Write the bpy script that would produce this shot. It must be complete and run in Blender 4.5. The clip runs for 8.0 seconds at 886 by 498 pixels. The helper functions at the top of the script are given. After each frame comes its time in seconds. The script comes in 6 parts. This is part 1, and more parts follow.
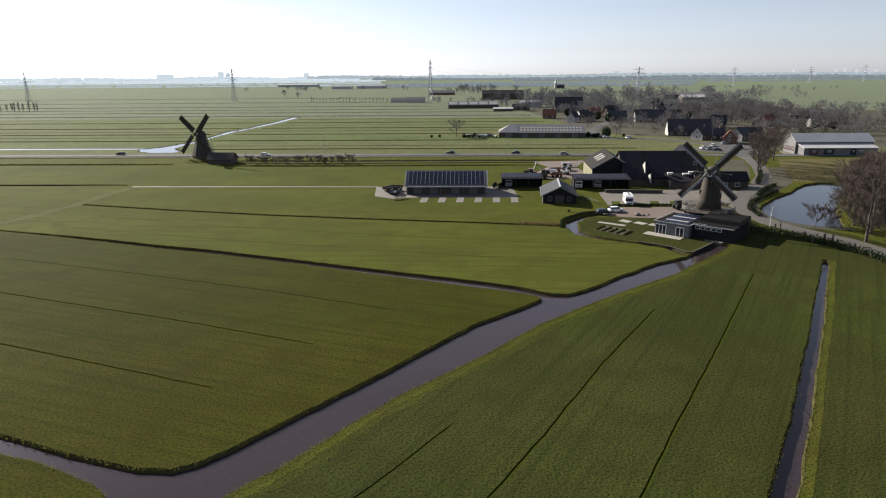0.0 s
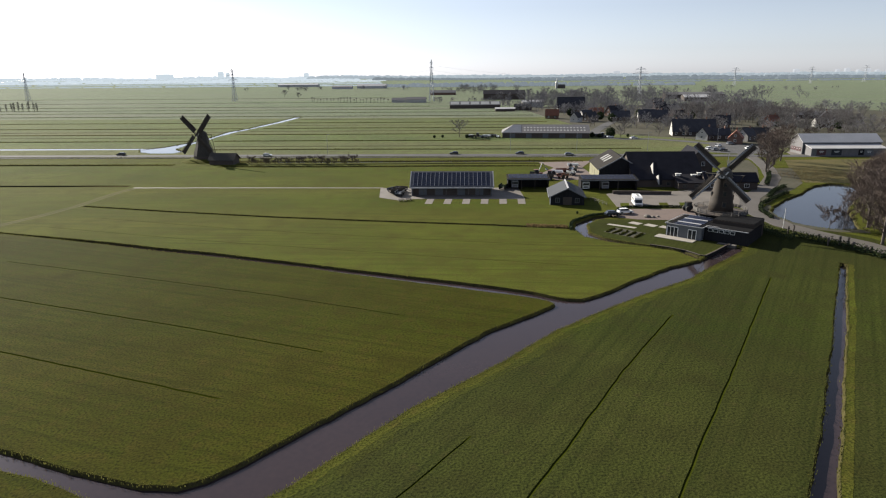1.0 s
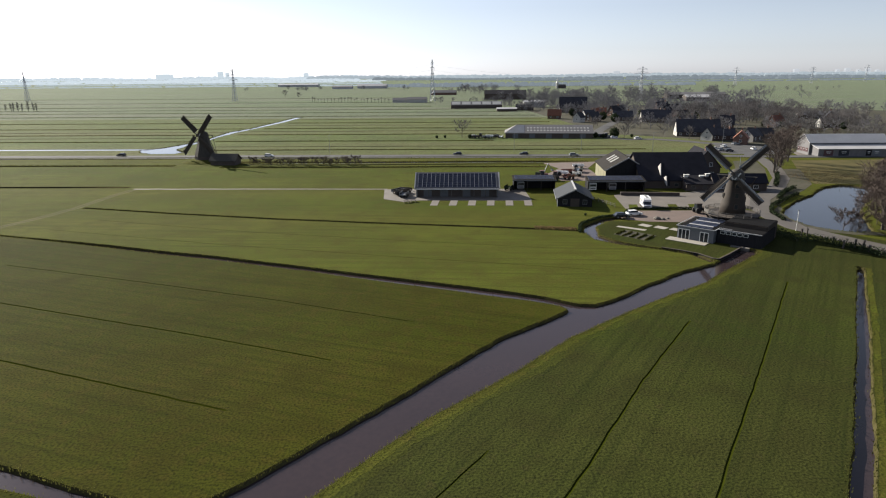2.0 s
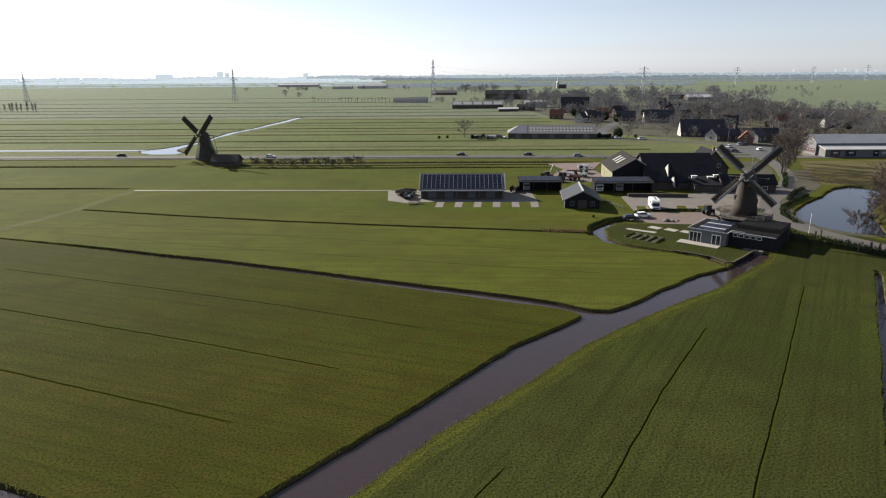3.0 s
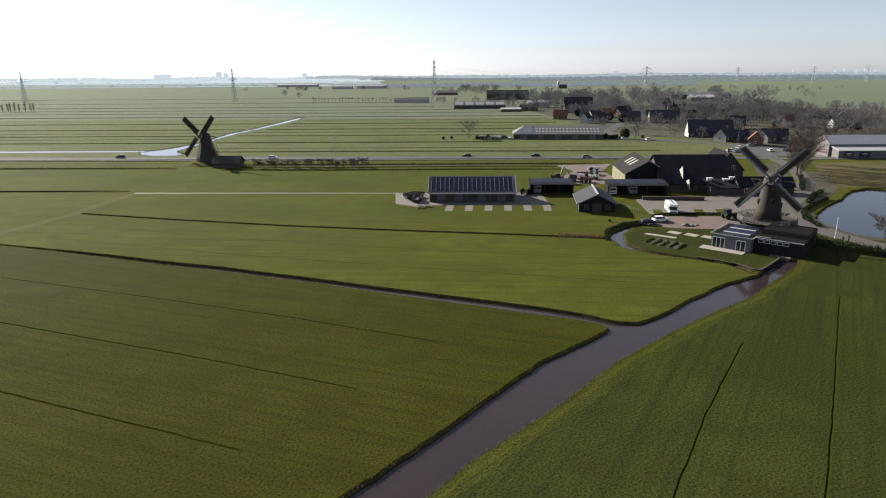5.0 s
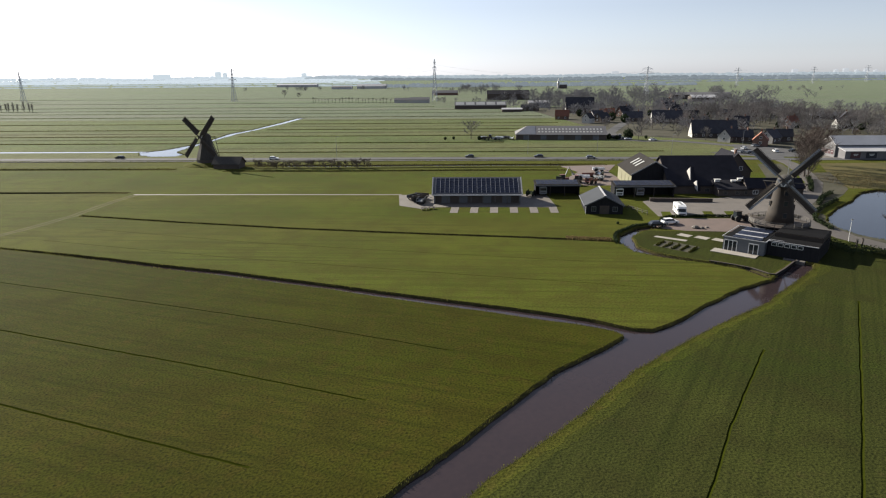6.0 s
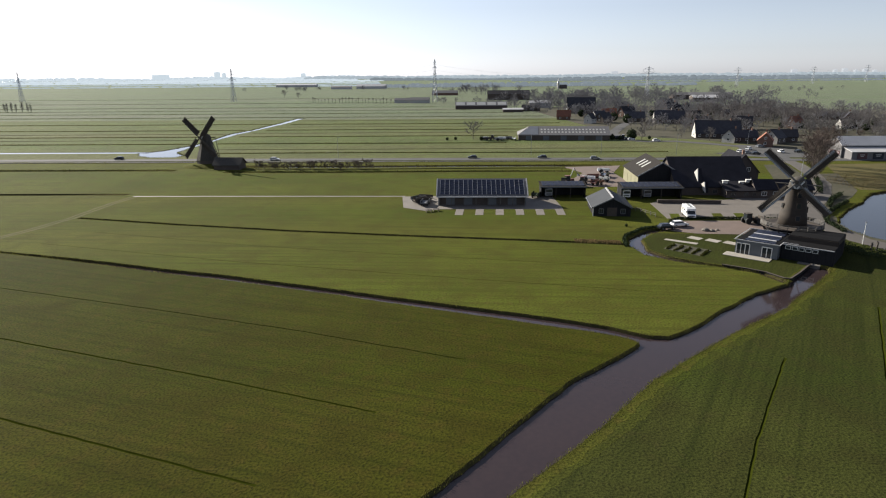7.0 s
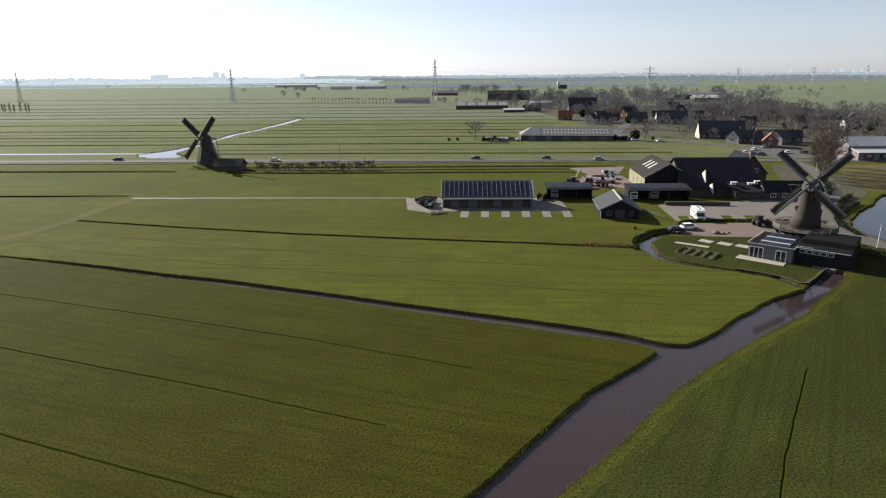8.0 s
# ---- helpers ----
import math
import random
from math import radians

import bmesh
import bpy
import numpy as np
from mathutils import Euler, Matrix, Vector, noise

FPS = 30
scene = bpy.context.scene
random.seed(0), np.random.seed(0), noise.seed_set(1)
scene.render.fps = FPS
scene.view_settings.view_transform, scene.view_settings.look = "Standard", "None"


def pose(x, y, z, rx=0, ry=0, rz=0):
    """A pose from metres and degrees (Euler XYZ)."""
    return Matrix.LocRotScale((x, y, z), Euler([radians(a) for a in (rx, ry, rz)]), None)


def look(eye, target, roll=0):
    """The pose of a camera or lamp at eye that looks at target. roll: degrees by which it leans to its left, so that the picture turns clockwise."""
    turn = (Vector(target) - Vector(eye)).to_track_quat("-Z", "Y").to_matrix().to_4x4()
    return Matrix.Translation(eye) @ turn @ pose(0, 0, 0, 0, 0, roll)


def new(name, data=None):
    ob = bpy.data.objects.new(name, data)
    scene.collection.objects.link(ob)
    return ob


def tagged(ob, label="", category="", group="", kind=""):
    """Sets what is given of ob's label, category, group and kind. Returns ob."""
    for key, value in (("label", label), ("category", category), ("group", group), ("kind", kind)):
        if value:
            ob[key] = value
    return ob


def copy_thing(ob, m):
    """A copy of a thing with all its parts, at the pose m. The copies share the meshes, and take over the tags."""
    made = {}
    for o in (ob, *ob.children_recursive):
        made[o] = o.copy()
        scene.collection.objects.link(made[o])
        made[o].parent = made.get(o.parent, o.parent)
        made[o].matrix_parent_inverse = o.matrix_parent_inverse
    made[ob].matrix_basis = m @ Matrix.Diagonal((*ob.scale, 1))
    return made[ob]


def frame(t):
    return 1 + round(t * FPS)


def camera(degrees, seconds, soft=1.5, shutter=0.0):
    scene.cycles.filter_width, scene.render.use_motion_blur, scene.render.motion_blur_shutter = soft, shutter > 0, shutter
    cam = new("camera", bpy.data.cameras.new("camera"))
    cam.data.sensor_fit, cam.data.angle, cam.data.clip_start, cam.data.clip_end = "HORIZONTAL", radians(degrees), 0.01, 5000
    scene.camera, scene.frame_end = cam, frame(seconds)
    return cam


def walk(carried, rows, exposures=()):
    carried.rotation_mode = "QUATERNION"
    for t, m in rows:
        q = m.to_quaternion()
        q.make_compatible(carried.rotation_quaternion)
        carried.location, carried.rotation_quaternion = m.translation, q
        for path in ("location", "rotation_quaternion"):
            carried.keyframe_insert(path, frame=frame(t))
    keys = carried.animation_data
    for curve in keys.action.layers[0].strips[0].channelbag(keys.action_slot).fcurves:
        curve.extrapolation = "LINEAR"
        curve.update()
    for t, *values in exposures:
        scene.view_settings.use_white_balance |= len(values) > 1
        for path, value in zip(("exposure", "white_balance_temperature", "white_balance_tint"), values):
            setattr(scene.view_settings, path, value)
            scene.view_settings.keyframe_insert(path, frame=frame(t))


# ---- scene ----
cam = camera(72.0, 8.0, soft=1.15)
PATH = [
    (0, (0.807, 4.495, 38.835), (0.575, 42.918, 27.699), -0.47),
    (0.5, (-0.149, 5.938, 38.781), (-0.376, 44.359, 27.645), -0.47),
    (1, (-1.077, 7.370, 38.729), (-1.296, 45.790, 27.593), -0.47),
    (1.5, (-1.979, 8.795, 38.679), (-2.189, 47.213, 27.544), -0.47),
    (3, (-4.562, 13.039, 38.543), (-4.734, 51.453, 27.410), -0.47),
    (3.5, (-5.390, 14.449, 38.502), (-5.547, 52.863, 27.370), -0.47),
    (4, (-6.207, 15.859, 38.464), (-6.346, 54.274, 27.333), -0.47),
    (4.5, (-7.015, 17.273, 38.427), (-7.134, 55.687, 27.298), -0.47),
    (6, (-9.413, 21.546, 38.330), (-9.462, 59.962, 27.207), -0.47),
    (6.5, (-10.212, 22.987, 38.302), (-10.235, 61.405, 27.181), -0.47),
    (7, (-11.017, 24.440, 38.277), (-11.011, 62.860, 27.158), -0.47),
    (7.5, (-11.829, 25.906, 38.253), (-11.793, 64.328, 27.137), -0.47),
    (8, (-12.651, 27.387, 38.232), (-12.584, 65.811, 27.118), -0.47),
]
walk(cam, [(t, look(eye, target, roll)) for t, eye, target, roll in PATH])

# ---- light ----
SUN_AZ, SUN_EL = 46.0, 25.0            # degrees to the left of +y, and above the horizon
world = bpy.data.worlds.new("sky")
scene.world = world
world.use_nodes = True
wn = world.node_tree
sky = wn.nodes.new("ShaderNodeTexSky")
sky.sky_type = "NISHITA"
sky.sun_disc = False
sky.sun_elevation = radians(SUN_EL)
sky.sun_rotation = radians(-SUN_AZ)
sky.air_density, sky.dust_density, sky.ozone_density = 1.0, 0.35, 1.0
hazy = wn.nodes.new("ShaderNodeHueSaturation")
hazy.inputs["Saturation"].default_value = 0.38
wn.links.new(sky.outputs[0], hazy.inputs["Color"])
cool = wn.nodes.new("ShaderNodeMix")
cool.data_type, cool.blend_type = "RGBA", "MULTIPLY"
cool.inputs["Factor"].default_value = 1.0
cool.inputs["B"].default_value = (0.93, 1.0, 1.19, 1)
wn.links.new(hazy.outputs[0], cool.inputs["A"])
wn.links.new(cool.outputs["Result"], wn.nodes["Background"].inputs[0])
wn.nodes["Background"].inputs[1].default_value = 0.05
sun_data = bpy.data.lights.new("sun", "SUN")
sun_data.energy, sun_data.angle, sun_data.color = 5.0, radians(0.6), (1.0, 0.93, 0.80)
sun = new("sun", sun_data)
sx, sy = -math.sin(radians(SUN_AZ)), math.cos(radians(SUN_AZ))
sun.matrix_world = look((sx * 100, sy * 100, 100 * math.tan(radians(SUN_EL))), (0, 0, 0))
scene.view_settings.exposure = 1.2


# ---- materials ----
def mat(name, a, b=None, rough=0.8, metal=0.0, big=0.3, fine=6.0, bump=0.3, bump_dist=0.03, stretch=(1, 1, 1), world_space=False,
        spread=0.0, sheen=0.0, spec=0.5):
    """Two colours mixed by noise at two scales, with fine relief; spread varies brightness from object to object."""
    m = bpy.data.materials.new(name)
    m.use_nodes = True
    nt = m.node_tree
    n, l = nt.nodes, nt.links
    bs = n["Principled BSDF"]
    b = b or tuple(c * 0.7 for c in a)
    if world_space:
        src = n.new("ShaderNodeNewGeometry").outputs["Position"]
    else:
        src = n.new("ShaderNodeTexCoord").outputs["Object"]
    mp = n.new("ShaderNodeMapping")
    mp.inputs["Scale"].default_value = stretch
    l.new(src, mp.inputs[0])
    n1, n2 = n.new("ShaderNodeTexNoise"), n.new("ShaderNodeTexNoise")
    n1.inputs["Scale"].default_value, n1.inputs["Detail"].default_value = big, 4
    n2.inputs["Scale"].default_value, n2.inputs["Detail"].default_value = fine, 5
    l.new(mp.outputs[0], n1.inputs["Vector"])
    l.new(mp.outputs[0], n2.inputs["Vector"])
    mid = n.new("ShaderNodeMath")
    mid.operation = "ADD"
    l.new(n1.outputs["Fac"], mid.inputs[0])
    l.new(n2.outputs["Fac"], mid.inputs[1])
    rng = n.new("ShaderNodeMapRange")
    rng.inputs["From Min"].default_value, rng.inputs["From Max"].default_value = 0.72, 1.28
    l.new(mid.outputs[0], rng.inputs["Value"])
    mix = n.new("ShaderNodeMix")
    mix.data_type = "RGBA"
    mix.inputs["A"].default_value, mix.inputs["B"].default_value = (*a, 1), (*b, 1)
    l.new(rng.outputs[0], mix.inputs["Factor"])
    col = mix.outputs["Result"]
    if spread:
        info = n.new("ShaderNodeObjectInfo")
        r2 = n.new("ShaderNodeMapRange")
        r2.inputs["To Min"].default_value, r2.inputs["To Max"].default_value = 1 - spread, 1 + spread
        l.new(info.outputs["Random"], r2.inputs["Value"])
        hs = n.new("ShaderNodeHueSaturation")
        l.new(r2.outputs[0], hs.inputs["Value"])
        l.new(col, hs.inputs["Color"])
        col = hs.outputs[0]
    l.new(col, bs.inputs["Base Color"])
    bs.inputs["Roughness"].default_value, bs.inputs["Metallic"].default_value = rough, metal
    bs.inputs["Specular IOR Level"].default_value = spec
    if sheen:
        bs.inputs["Sheen Weight"].default_value = sheen
        bs.inputs["Sheen Roughness"].default_value = 0.5
        bs.inputs["Sheen Tint"].default_value = (0.8, 0.9, 0.6, 1)
    if bump:
        bp = n.new("ShaderNodeBump")
        bp.inputs["Strength"].default_value, bp.inputs["Distance"].default_value = bump, bump_dist
        l.new(n2.outputs["Fac"], bp.inputs["Height"])
        l.new(bp.outputs[0], bs.inputs["Normal"])
    return m


def grass_material(name, tone, rust, along, sheen=0.1):
    """Meadow grass: tone scales the colours, rust is the share of withered patches, along the direction of mowing in degrees."""
    m = bpy.data.materials.new(name)
    m.use_nodes = True
    nt = m.node_tree
    n, l = nt.nodes, nt.links
    bs = n["Principled BSDF"]
    pos = n.new("ShaderNodeNewGeometry").outputs["Position"]

    def noise_at(scale, detail, stretch=(1, 1, 1), rz=0.0):
        turn = n.new("ShaderNodeMapping")
        turn.inputs["Rotation"].default_value = (0, 0, rz)
        mp = n.new("ShaderNodeMapping")
        mp.inputs["Scale"].default_value = stretch
        t = n.new("ShaderNodeTexNoise")
        t.inputs["Scale"].default_value, t.inputs["Detail"].default_value = scale, detail
        l.new(pos, turn.inputs[0])
        l.new(turn.outputs[0], mp.inputs[0])
        l.new(mp.outputs[0], t.inputs["Vector"])
        return t.outputs["Fac"]

    def blend(fac, a, b, lo=0.35, hi=0.65):
        r = n.new("ShaderNodeMapRange")
        r.inputs["From Min"].default_value, r.inputs["From Max"].default_value = lo, hi
        l.new(fac, r.inputs["Value"])
        x = n.new("ShaderNodeMix")
        x.data_type = "RGBA"
        l.new(r.outputs[0], x.inputs["Factor"])
        for key, c in (("A", a), ("B", b)):
            if isinstance(c, tuple):
                x.inputs[key].default_value = (*[v * w for v, w in zip(c, tone)], 1)
            else:
                l.new(c, x.inputs[key])
        return x.outputs["Result"]

    parcels = noise_at(1.0, 2, (0.0025, 0.022, 1), radians(1.8))
    streaks = noise_at(1.0, 4, (0.02, 0.9, 1), radians(-along))
    patches = noise_at(0.035, 5)
    tufts = noise_at(0.5, 6)
    fine = noise_at(3.4, 8)
    clumps = noise_at(0.16, 4)
    c1 = blend(parcels, (0.064, 0.092, 0.004), (0.080, 0.092, 0.006))
    c2 = blend(parcels, (0.041, 0.062, 0.0032), (0.057, 0.065, 0.0046))
    green = blend(patches, c1, c2, 0.3, 0.7)
    mown = blend(streaks, green, (0.034, 0.047, 0.003), 0.46, 0.78)
    rusty = blend(tufts, mown, (0.078, 0.068, 0.007), 0.62 - rust, 1.05 - rust)
    worn = blend(clumps, rusty, (0.050, 0.056, 0.004), 0.46, 0.74)
    final = blend(fine, worn, (0.016, 0.021, 0.002), 0.42, 0.74)
    l.new(final, bs.inputs["Base Color"])
    bs.inputs["Roughness"].default_value = 0.95
    bs.inputs["Specular IOR Level"].default_value = 0.02
    bs.inputs["Sheen Weight"].default_value = sheen
    bs.inputs["Sheen Roughness"].default_value = 0.14
    bs.inputs["Sheen Tint"].default_value = (0.82, 1.0, 0.55, 1)
    both = n.new("ShaderNodeMath")
    both.operation = "ADD"
    l.new(fine, both.inputs[0])
    soft = n.new("ShaderNodeMath")
    soft.operation = "MULTIPLY"
    soft.inputs[1].default_value = 0.2
    l.new(tufts, soft.inputs[0])
    l.new(soft.outputs[0], both.inputs[1])
    bp = n.new("ShaderNodeBump")
    bp.inputs["Strength"].default_value, bp.inputs["Distance"].default_value = 0.5, 0.18
    rows = n.new("ShaderNodeMath")
    rows.operation = "ADD"
    l.new(both.outputs[0], rows.inputs[0])
    low = n.new("ShaderNodeMath")
    low.operation = "MULTIPLY"
    low.inputs[1].default_value = 0.3
    l.new(streaks, low.inputs[0])
    l.new(low.outputs[0], rows.inputs[1])
    l.new(rows.outputs[0], bp.inputs["Height"])
    l.new(bp.outputs[0], bs.inputs["Normal"])
    return m


def water_material():
    m = mat("ditch water", (0.034, 0.024, 0.025), (0.027, 0.020, 0.022), rough=0.06, big=0.05, fine=1.6, bump=0.12, bump_dist=0.02,
            world_space=True)
    m.node_tree.nodes["Principled BSDF"].inputs["IOR"].default_value = 1.33
    return m


def blade_material(name, pale, dark):
    """Thin grass blades that let some light through."""
    m = bpy.data.materials.new(name)
    m.use_nodes = True
    nt = m.node_tree
    n, l = nt.nodes, nt.links
    n.remove(n["Principled BSDF"])
    noise_node = n.new("ShaderNodeTexNoise")
    noise_node.inputs["Scale"].default_value, noise_node.inputs["Detail"].default_value = 0.6, 5
    l.new(n.new("ShaderNodeNewGeometry").outputs["Position"], noise_node.inputs["Vector"])
    ramp = n.new("ShaderNodeValToRGB")
    ramp.color_ramp.elements[0].position, ramp.color_ramp.elements[1].position = 0.35, 0.65
    ramp.color_ramp.elements[0].color, ramp.color_ramp.elements[1].color = (*pale, 1), (*dark, 1)
    l.new(noise_node.outputs["Fac"], ramp.inputs["Fac"])
    thick, thin, both = n.new("ShaderNodeBsdfDiffuse"), n.new("ShaderNodeBsdfTranslucent"), n.new("ShaderNodeMixShader")
    both.inputs[0].default_value = 0.45
    l.new(ramp.outputs[0], thick.inputs["Color"])
    l.new(ramp.outputs[0], thin.inputs["Color"])
    l.new(thick.outputs[0], both.inputs[1])
    l.new(thin.outputs[0], both.inputs[2])
    l.new(both.outputs[0], n["Material Output"].inputs["Surface"])
    return m


GRASS = grass_material("meadow grass", (1.22, 1.075, 3.0), 0.09, -4, 0.03)
OLD_GRASS = grass_material("withered meadow grass", (0.71, 0.605, 1.3), 0.15, -19, 0.01)
LUSH_GRASS = grass_material("lush mown grass", (0.635, 0.59, 2.4), 0.05, 57, 0.01)
# Haze over the fields past the road is put into colour and sheen.
HAZE_GRASS = grass_material("polder grass paled for haze", (1.85, 1.62, 11.0), 0.04, -2, 0.14)
FAR_HAZE_GRASS = grass_material("far meadow greyed for haze", (2.15, 1.87, 21.0), 0.02, -2, 0.24)
SHOULDER_GRASS = grass_material("pale tussocky bank grass", (1.05, 0.93, 2.6), 0.14, 40, 0.01)
VERGE_GRASS = grass_material("slightly pale meadow edge", (0.78, 0.72, 2.4), 0.05, 48, 0.01)
WATER = water_material()
POND_WATER = mat("wind rippled pond water", (0.022, 0.026, 0.034), (0.017, 0.02, 0.028), rough=0.04, big=0.05, fine=1.2, bump=0.3, bump_dist=0.06, world_space=True)
POND_WATER.node_tree.nodes["Principled BSDF"].inputs["IOR"].default_value = 1.33
POND_WATER.node_tree.nodes["Principled BSDF"].inputs["Specular IOR Level"].default_value = 0.32
ASPHALT = mat("worn asphalt", (0.095, 0.094, 0.095), (0.068, 0.068, 0.07), rough=0.95, spec=0.12, big=0.2, fine=5, world_space=True)
CONCRETE = mat("pale concrete paving", (0.14, 0.122, 0.106), (0.09, 0.08, 0.07), big=0.25, fine=3, world_space=True)
CLINKER = mat("reddish clinker paving", (0.1386, 0.099, 0.0825), (0.099, 0.07392, 0.0627), big=0.3, fine=4, world_space=True)
GRAVEL = mat("sandy gravel", (0.08, 0.07, 0.062), (0.056, 0.05, 0.045), big=0.2, fine=4, world_space=True)
EARTH = mat("dark wet earth and matted grass", (0.06, 0.054, 0.024), (0.034, 0.031, 0.014), big=0.5, fine=4, world_space=True, spec=0.0)
BLACK_TIMBER = mat("black tarred boards", (0.022, 0.022, 0.024), (0.012, 0.012, 0.014), rough=0.9, spec=0.1, big=0.6, fine=4, stretch=(6, 6, 0.5))
DARK_BRICK = mat("dark brick", (0.075, 0.055, 0.045), (0.045, 0.036, 0.032), big=0.5, fine=8)
BROWN_BRICK = mat("weathered brown brick", (0.036, 0.025, 0.017), (0.018, 0.013, 0.010), big=0.4, fine=5, stretch=(1, 1, 2.5))
RED_BRICK = mat("red brick", (0.16, 0.085, 0.06), (0.10, 0.06, 0.046), big=0.5, fine=8, spread=0.25)
WHITE_WALL = mat("white rendered wall", (0.4032, 0.392, 0.3696), (0.3248, 0.3136, 0.2968), big=0.5, fine=5)
YELLOW_WALL = mat("pale yellow boarded wall", (0.1898, 0.1815, 0.1073), (0.1485, 0.1403, 0.0825), big=0.5, fine=5)
DARK_TILE = mat("dark roof tiles", (0.020, 0.020, 0.026), (0.011, 0.011, 0.015), spec=0.1, rough=0.9, big=0.4, fine=7, spread=0.25)
# Lighter than DARK_TILE: haze over the village put into the colour.
HAZE_TILE = mat("greyed roof tiles", (0.05, 0.05, 0.058), (0.03, 0.03, 0.036), spec=0.15, rough=0.85, big=0.4, fine=7, spread=0.3)
GREY_SHEET = mat("grey corrugated roof sheet", (0.13, 0.125, 0.13), (0.085, 0.082, 0.086), rough=0.7, big=0.3, fine=5, stretch=(4, 1, 1))
DARK_SHEET = mat("dark weathered roof sheet", (0.036, 0.033, 0.031), (0.022, 0.02, 0.019), rough=0.9, spec=0.06, big=0.3, fine=5, stretch=(4, 1, 1))
GARDENS = mat("bare garden ground", (0.078, 0.071, 0.054), (0.045, 0.046, 0.03), rough=0.95, spec=0.1, big=0.06, fine=0.6, world_space=True)
DRY_GRASS = mat("withered tan grass", (0.0992, 0.0806, 0.0341), (0.0527, 0.0527, 0.0186), rough=0.95, spec=0.1, big=0.1, fine=1.2, world_space=True)
BLUE_SLATE = mat("blue grey roof sheet", (0.03, 0.034, 0.041), (0.02, 0.023, 0.029), spec=0.25, rough=0.7, big=0.3, fine=5)
PALE_SHEET = mat("pale metal roof sheet", (0.4488, 0.442, 0.442), (0.3536, 0.3468, 0.3468), rough=0.5, big=0.15, fine=4)
RED_TILE = mat("orange red roof tiles", (0.21, 0.077, 0.042), (0.14, 0.0525, 0.0315), big=0.4, fine=7, spread=0.2)
THATCH = mat("dark weathered thatch", (0.055, 0.048, 0.040), (0.03, 0.027, 0.024), rough=0.95, big=0.5, fine=6, stretch=(4, 4, 0.7))
WHITE_PAINT = mat("white paint", (0.663, 0.663, 0.646), (0.561, 0.561, 0.544), rough=0.5, bump=0.05)
GREY_PAINT = mat("grey paint", (0.10, 0.11, 0.12), (0.075, 0.08, 0.09), rough=0.6, bump=0.1)
STEEL = mat("galvanised steel", (0.24, 0.248, 0.264), (0.176, 0.184, 0.2), rough=0.45, metal=0.6, bump=0.1)
PANEL = mat("solar cells", (0.018, 0.023, 0.042), (0.024, 0.03, 0.054), rough=0.5, spec=0.1, big=0.7, fine=4, bump=0.0, spread=0.2)
GLASS = mat("dark window glass", (0.03, 0.035, 0.04), (0.02, 0.024, 0.028), rough=0.05, bump=0.0)
CLEAR_SHEET = mat("pale roof light sheet", (0.4, 0.4, 0.38), (0.32, 0.32, 0.3), rough=0.4, bump=0.1)
BARK = mat("grey brown bark", (0.088, 0.072, 0.06), (0.048, 0.04, 0.0336), rough=0.9, big=1, fine=6, stretch=(3, 3, 0.6))
BITUMEN = mat("black roofing felt", (0.012, 0.012, 0.013), (0.007, 0.007, 0.008), rough=0.95, spec=0.05, big=0.4, fine=4)
# Paler than STEEL, with the haze on the pylons put into the colour.
PYLON_STEEL = mat("zinc coated steel paled for haze", (0.42, 0.44, 0.47), (0.34, 0.36, 0.39), rough=0.6, metal=0.2, bump=0)
TWIG = mat("bare grey brown twigs", (0.15, 0.137, 0.135), (0.105, 0.097, 0.097), rough=0.9, big=0.3, fine=2, bump=0, spread=0.25)
# Paler and bluer than TWIG: haze over the far trees put into the colour.
HAZE_TWIG = mat("bare twigs greyed for haze", (0.185, 0.18, 0.19), (0.14, 0.136, 0.145), rough=0.9, big=0.05, fine=1, bump=0, world_space=True)
RED_TWIG = mat("reddish bare twigs", (0.086, 0.062, 0.051), (0.058, 0.042, 0.036), rough=0.9, big=0.3, fine=2, bump=0, spread=0.2)
EVERGREEN = mat("dark evergreen leaves", (0.028, 0.04, 0.016), (0.0144, 0.0224, 0.0096), rough=0.9, big=0.5, fine=3, bump=0, spread=0.25, spec=0.08)
REED = blade_material("dry reed", (0.17, 0.125, 0.062), (0.12, 0.09, 0.046))
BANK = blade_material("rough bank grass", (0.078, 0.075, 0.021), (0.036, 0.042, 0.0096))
# Lighter than BANK: sun on the bank rims is put into the colour.
RIM = blade_material("bank grass lightened for sun", (0.115, 0.112, 0.032), (0.062, 0.066, 0.017))
# Darker than the meadow, for the shallow furrows.
FURROW = mat("dark grass in a furrow", (0.026, 0.031, 0.004), (0.017, 0.021, 0.003), rough=0.95, big=0.4, fine=3, world_space=True, spec=0.0)
PALE_STONE = mat("pale paving stone", (0.30, 0.275, 0.24), (0.22, 0.2, 0.175), big=0.5, fine=4, world_space=True)
RUBBER = mat("black rubber", (0.02, 0.02, 0.02), (0.014, 0.014, 0.014), rough=0.85, bump=0.1)
CAR_DARK = mat("dark car paint", (0.012, 0.0144, 0.021), (0.0096, 0.012, 0.018), rough=0.25, bump=0)
CAR_WHITE = mat("white car paint", (0.75, 0.75, 0.75), (0.68, 0.68, 0.68), rough=0.3, bump=0)
CAR_GREY = mat("silver grey car paint", (0.25, 0.26, 0.28), (0.2, 0.21, 0.23), rough=0.3, metal=0.3, bump=0)
CAR_RED = mat("faded red machine paint", (0.17, 0.06, 0.045), (0.11, 0.045, 0.038), rough=0.5, bump=0.1)
SPAR = mat("weathered grey wood", (0.119, 0.1085, 0.098), (0.07, 0.0644, 0.0595), rough=0.8, big=0.6, fine=6)
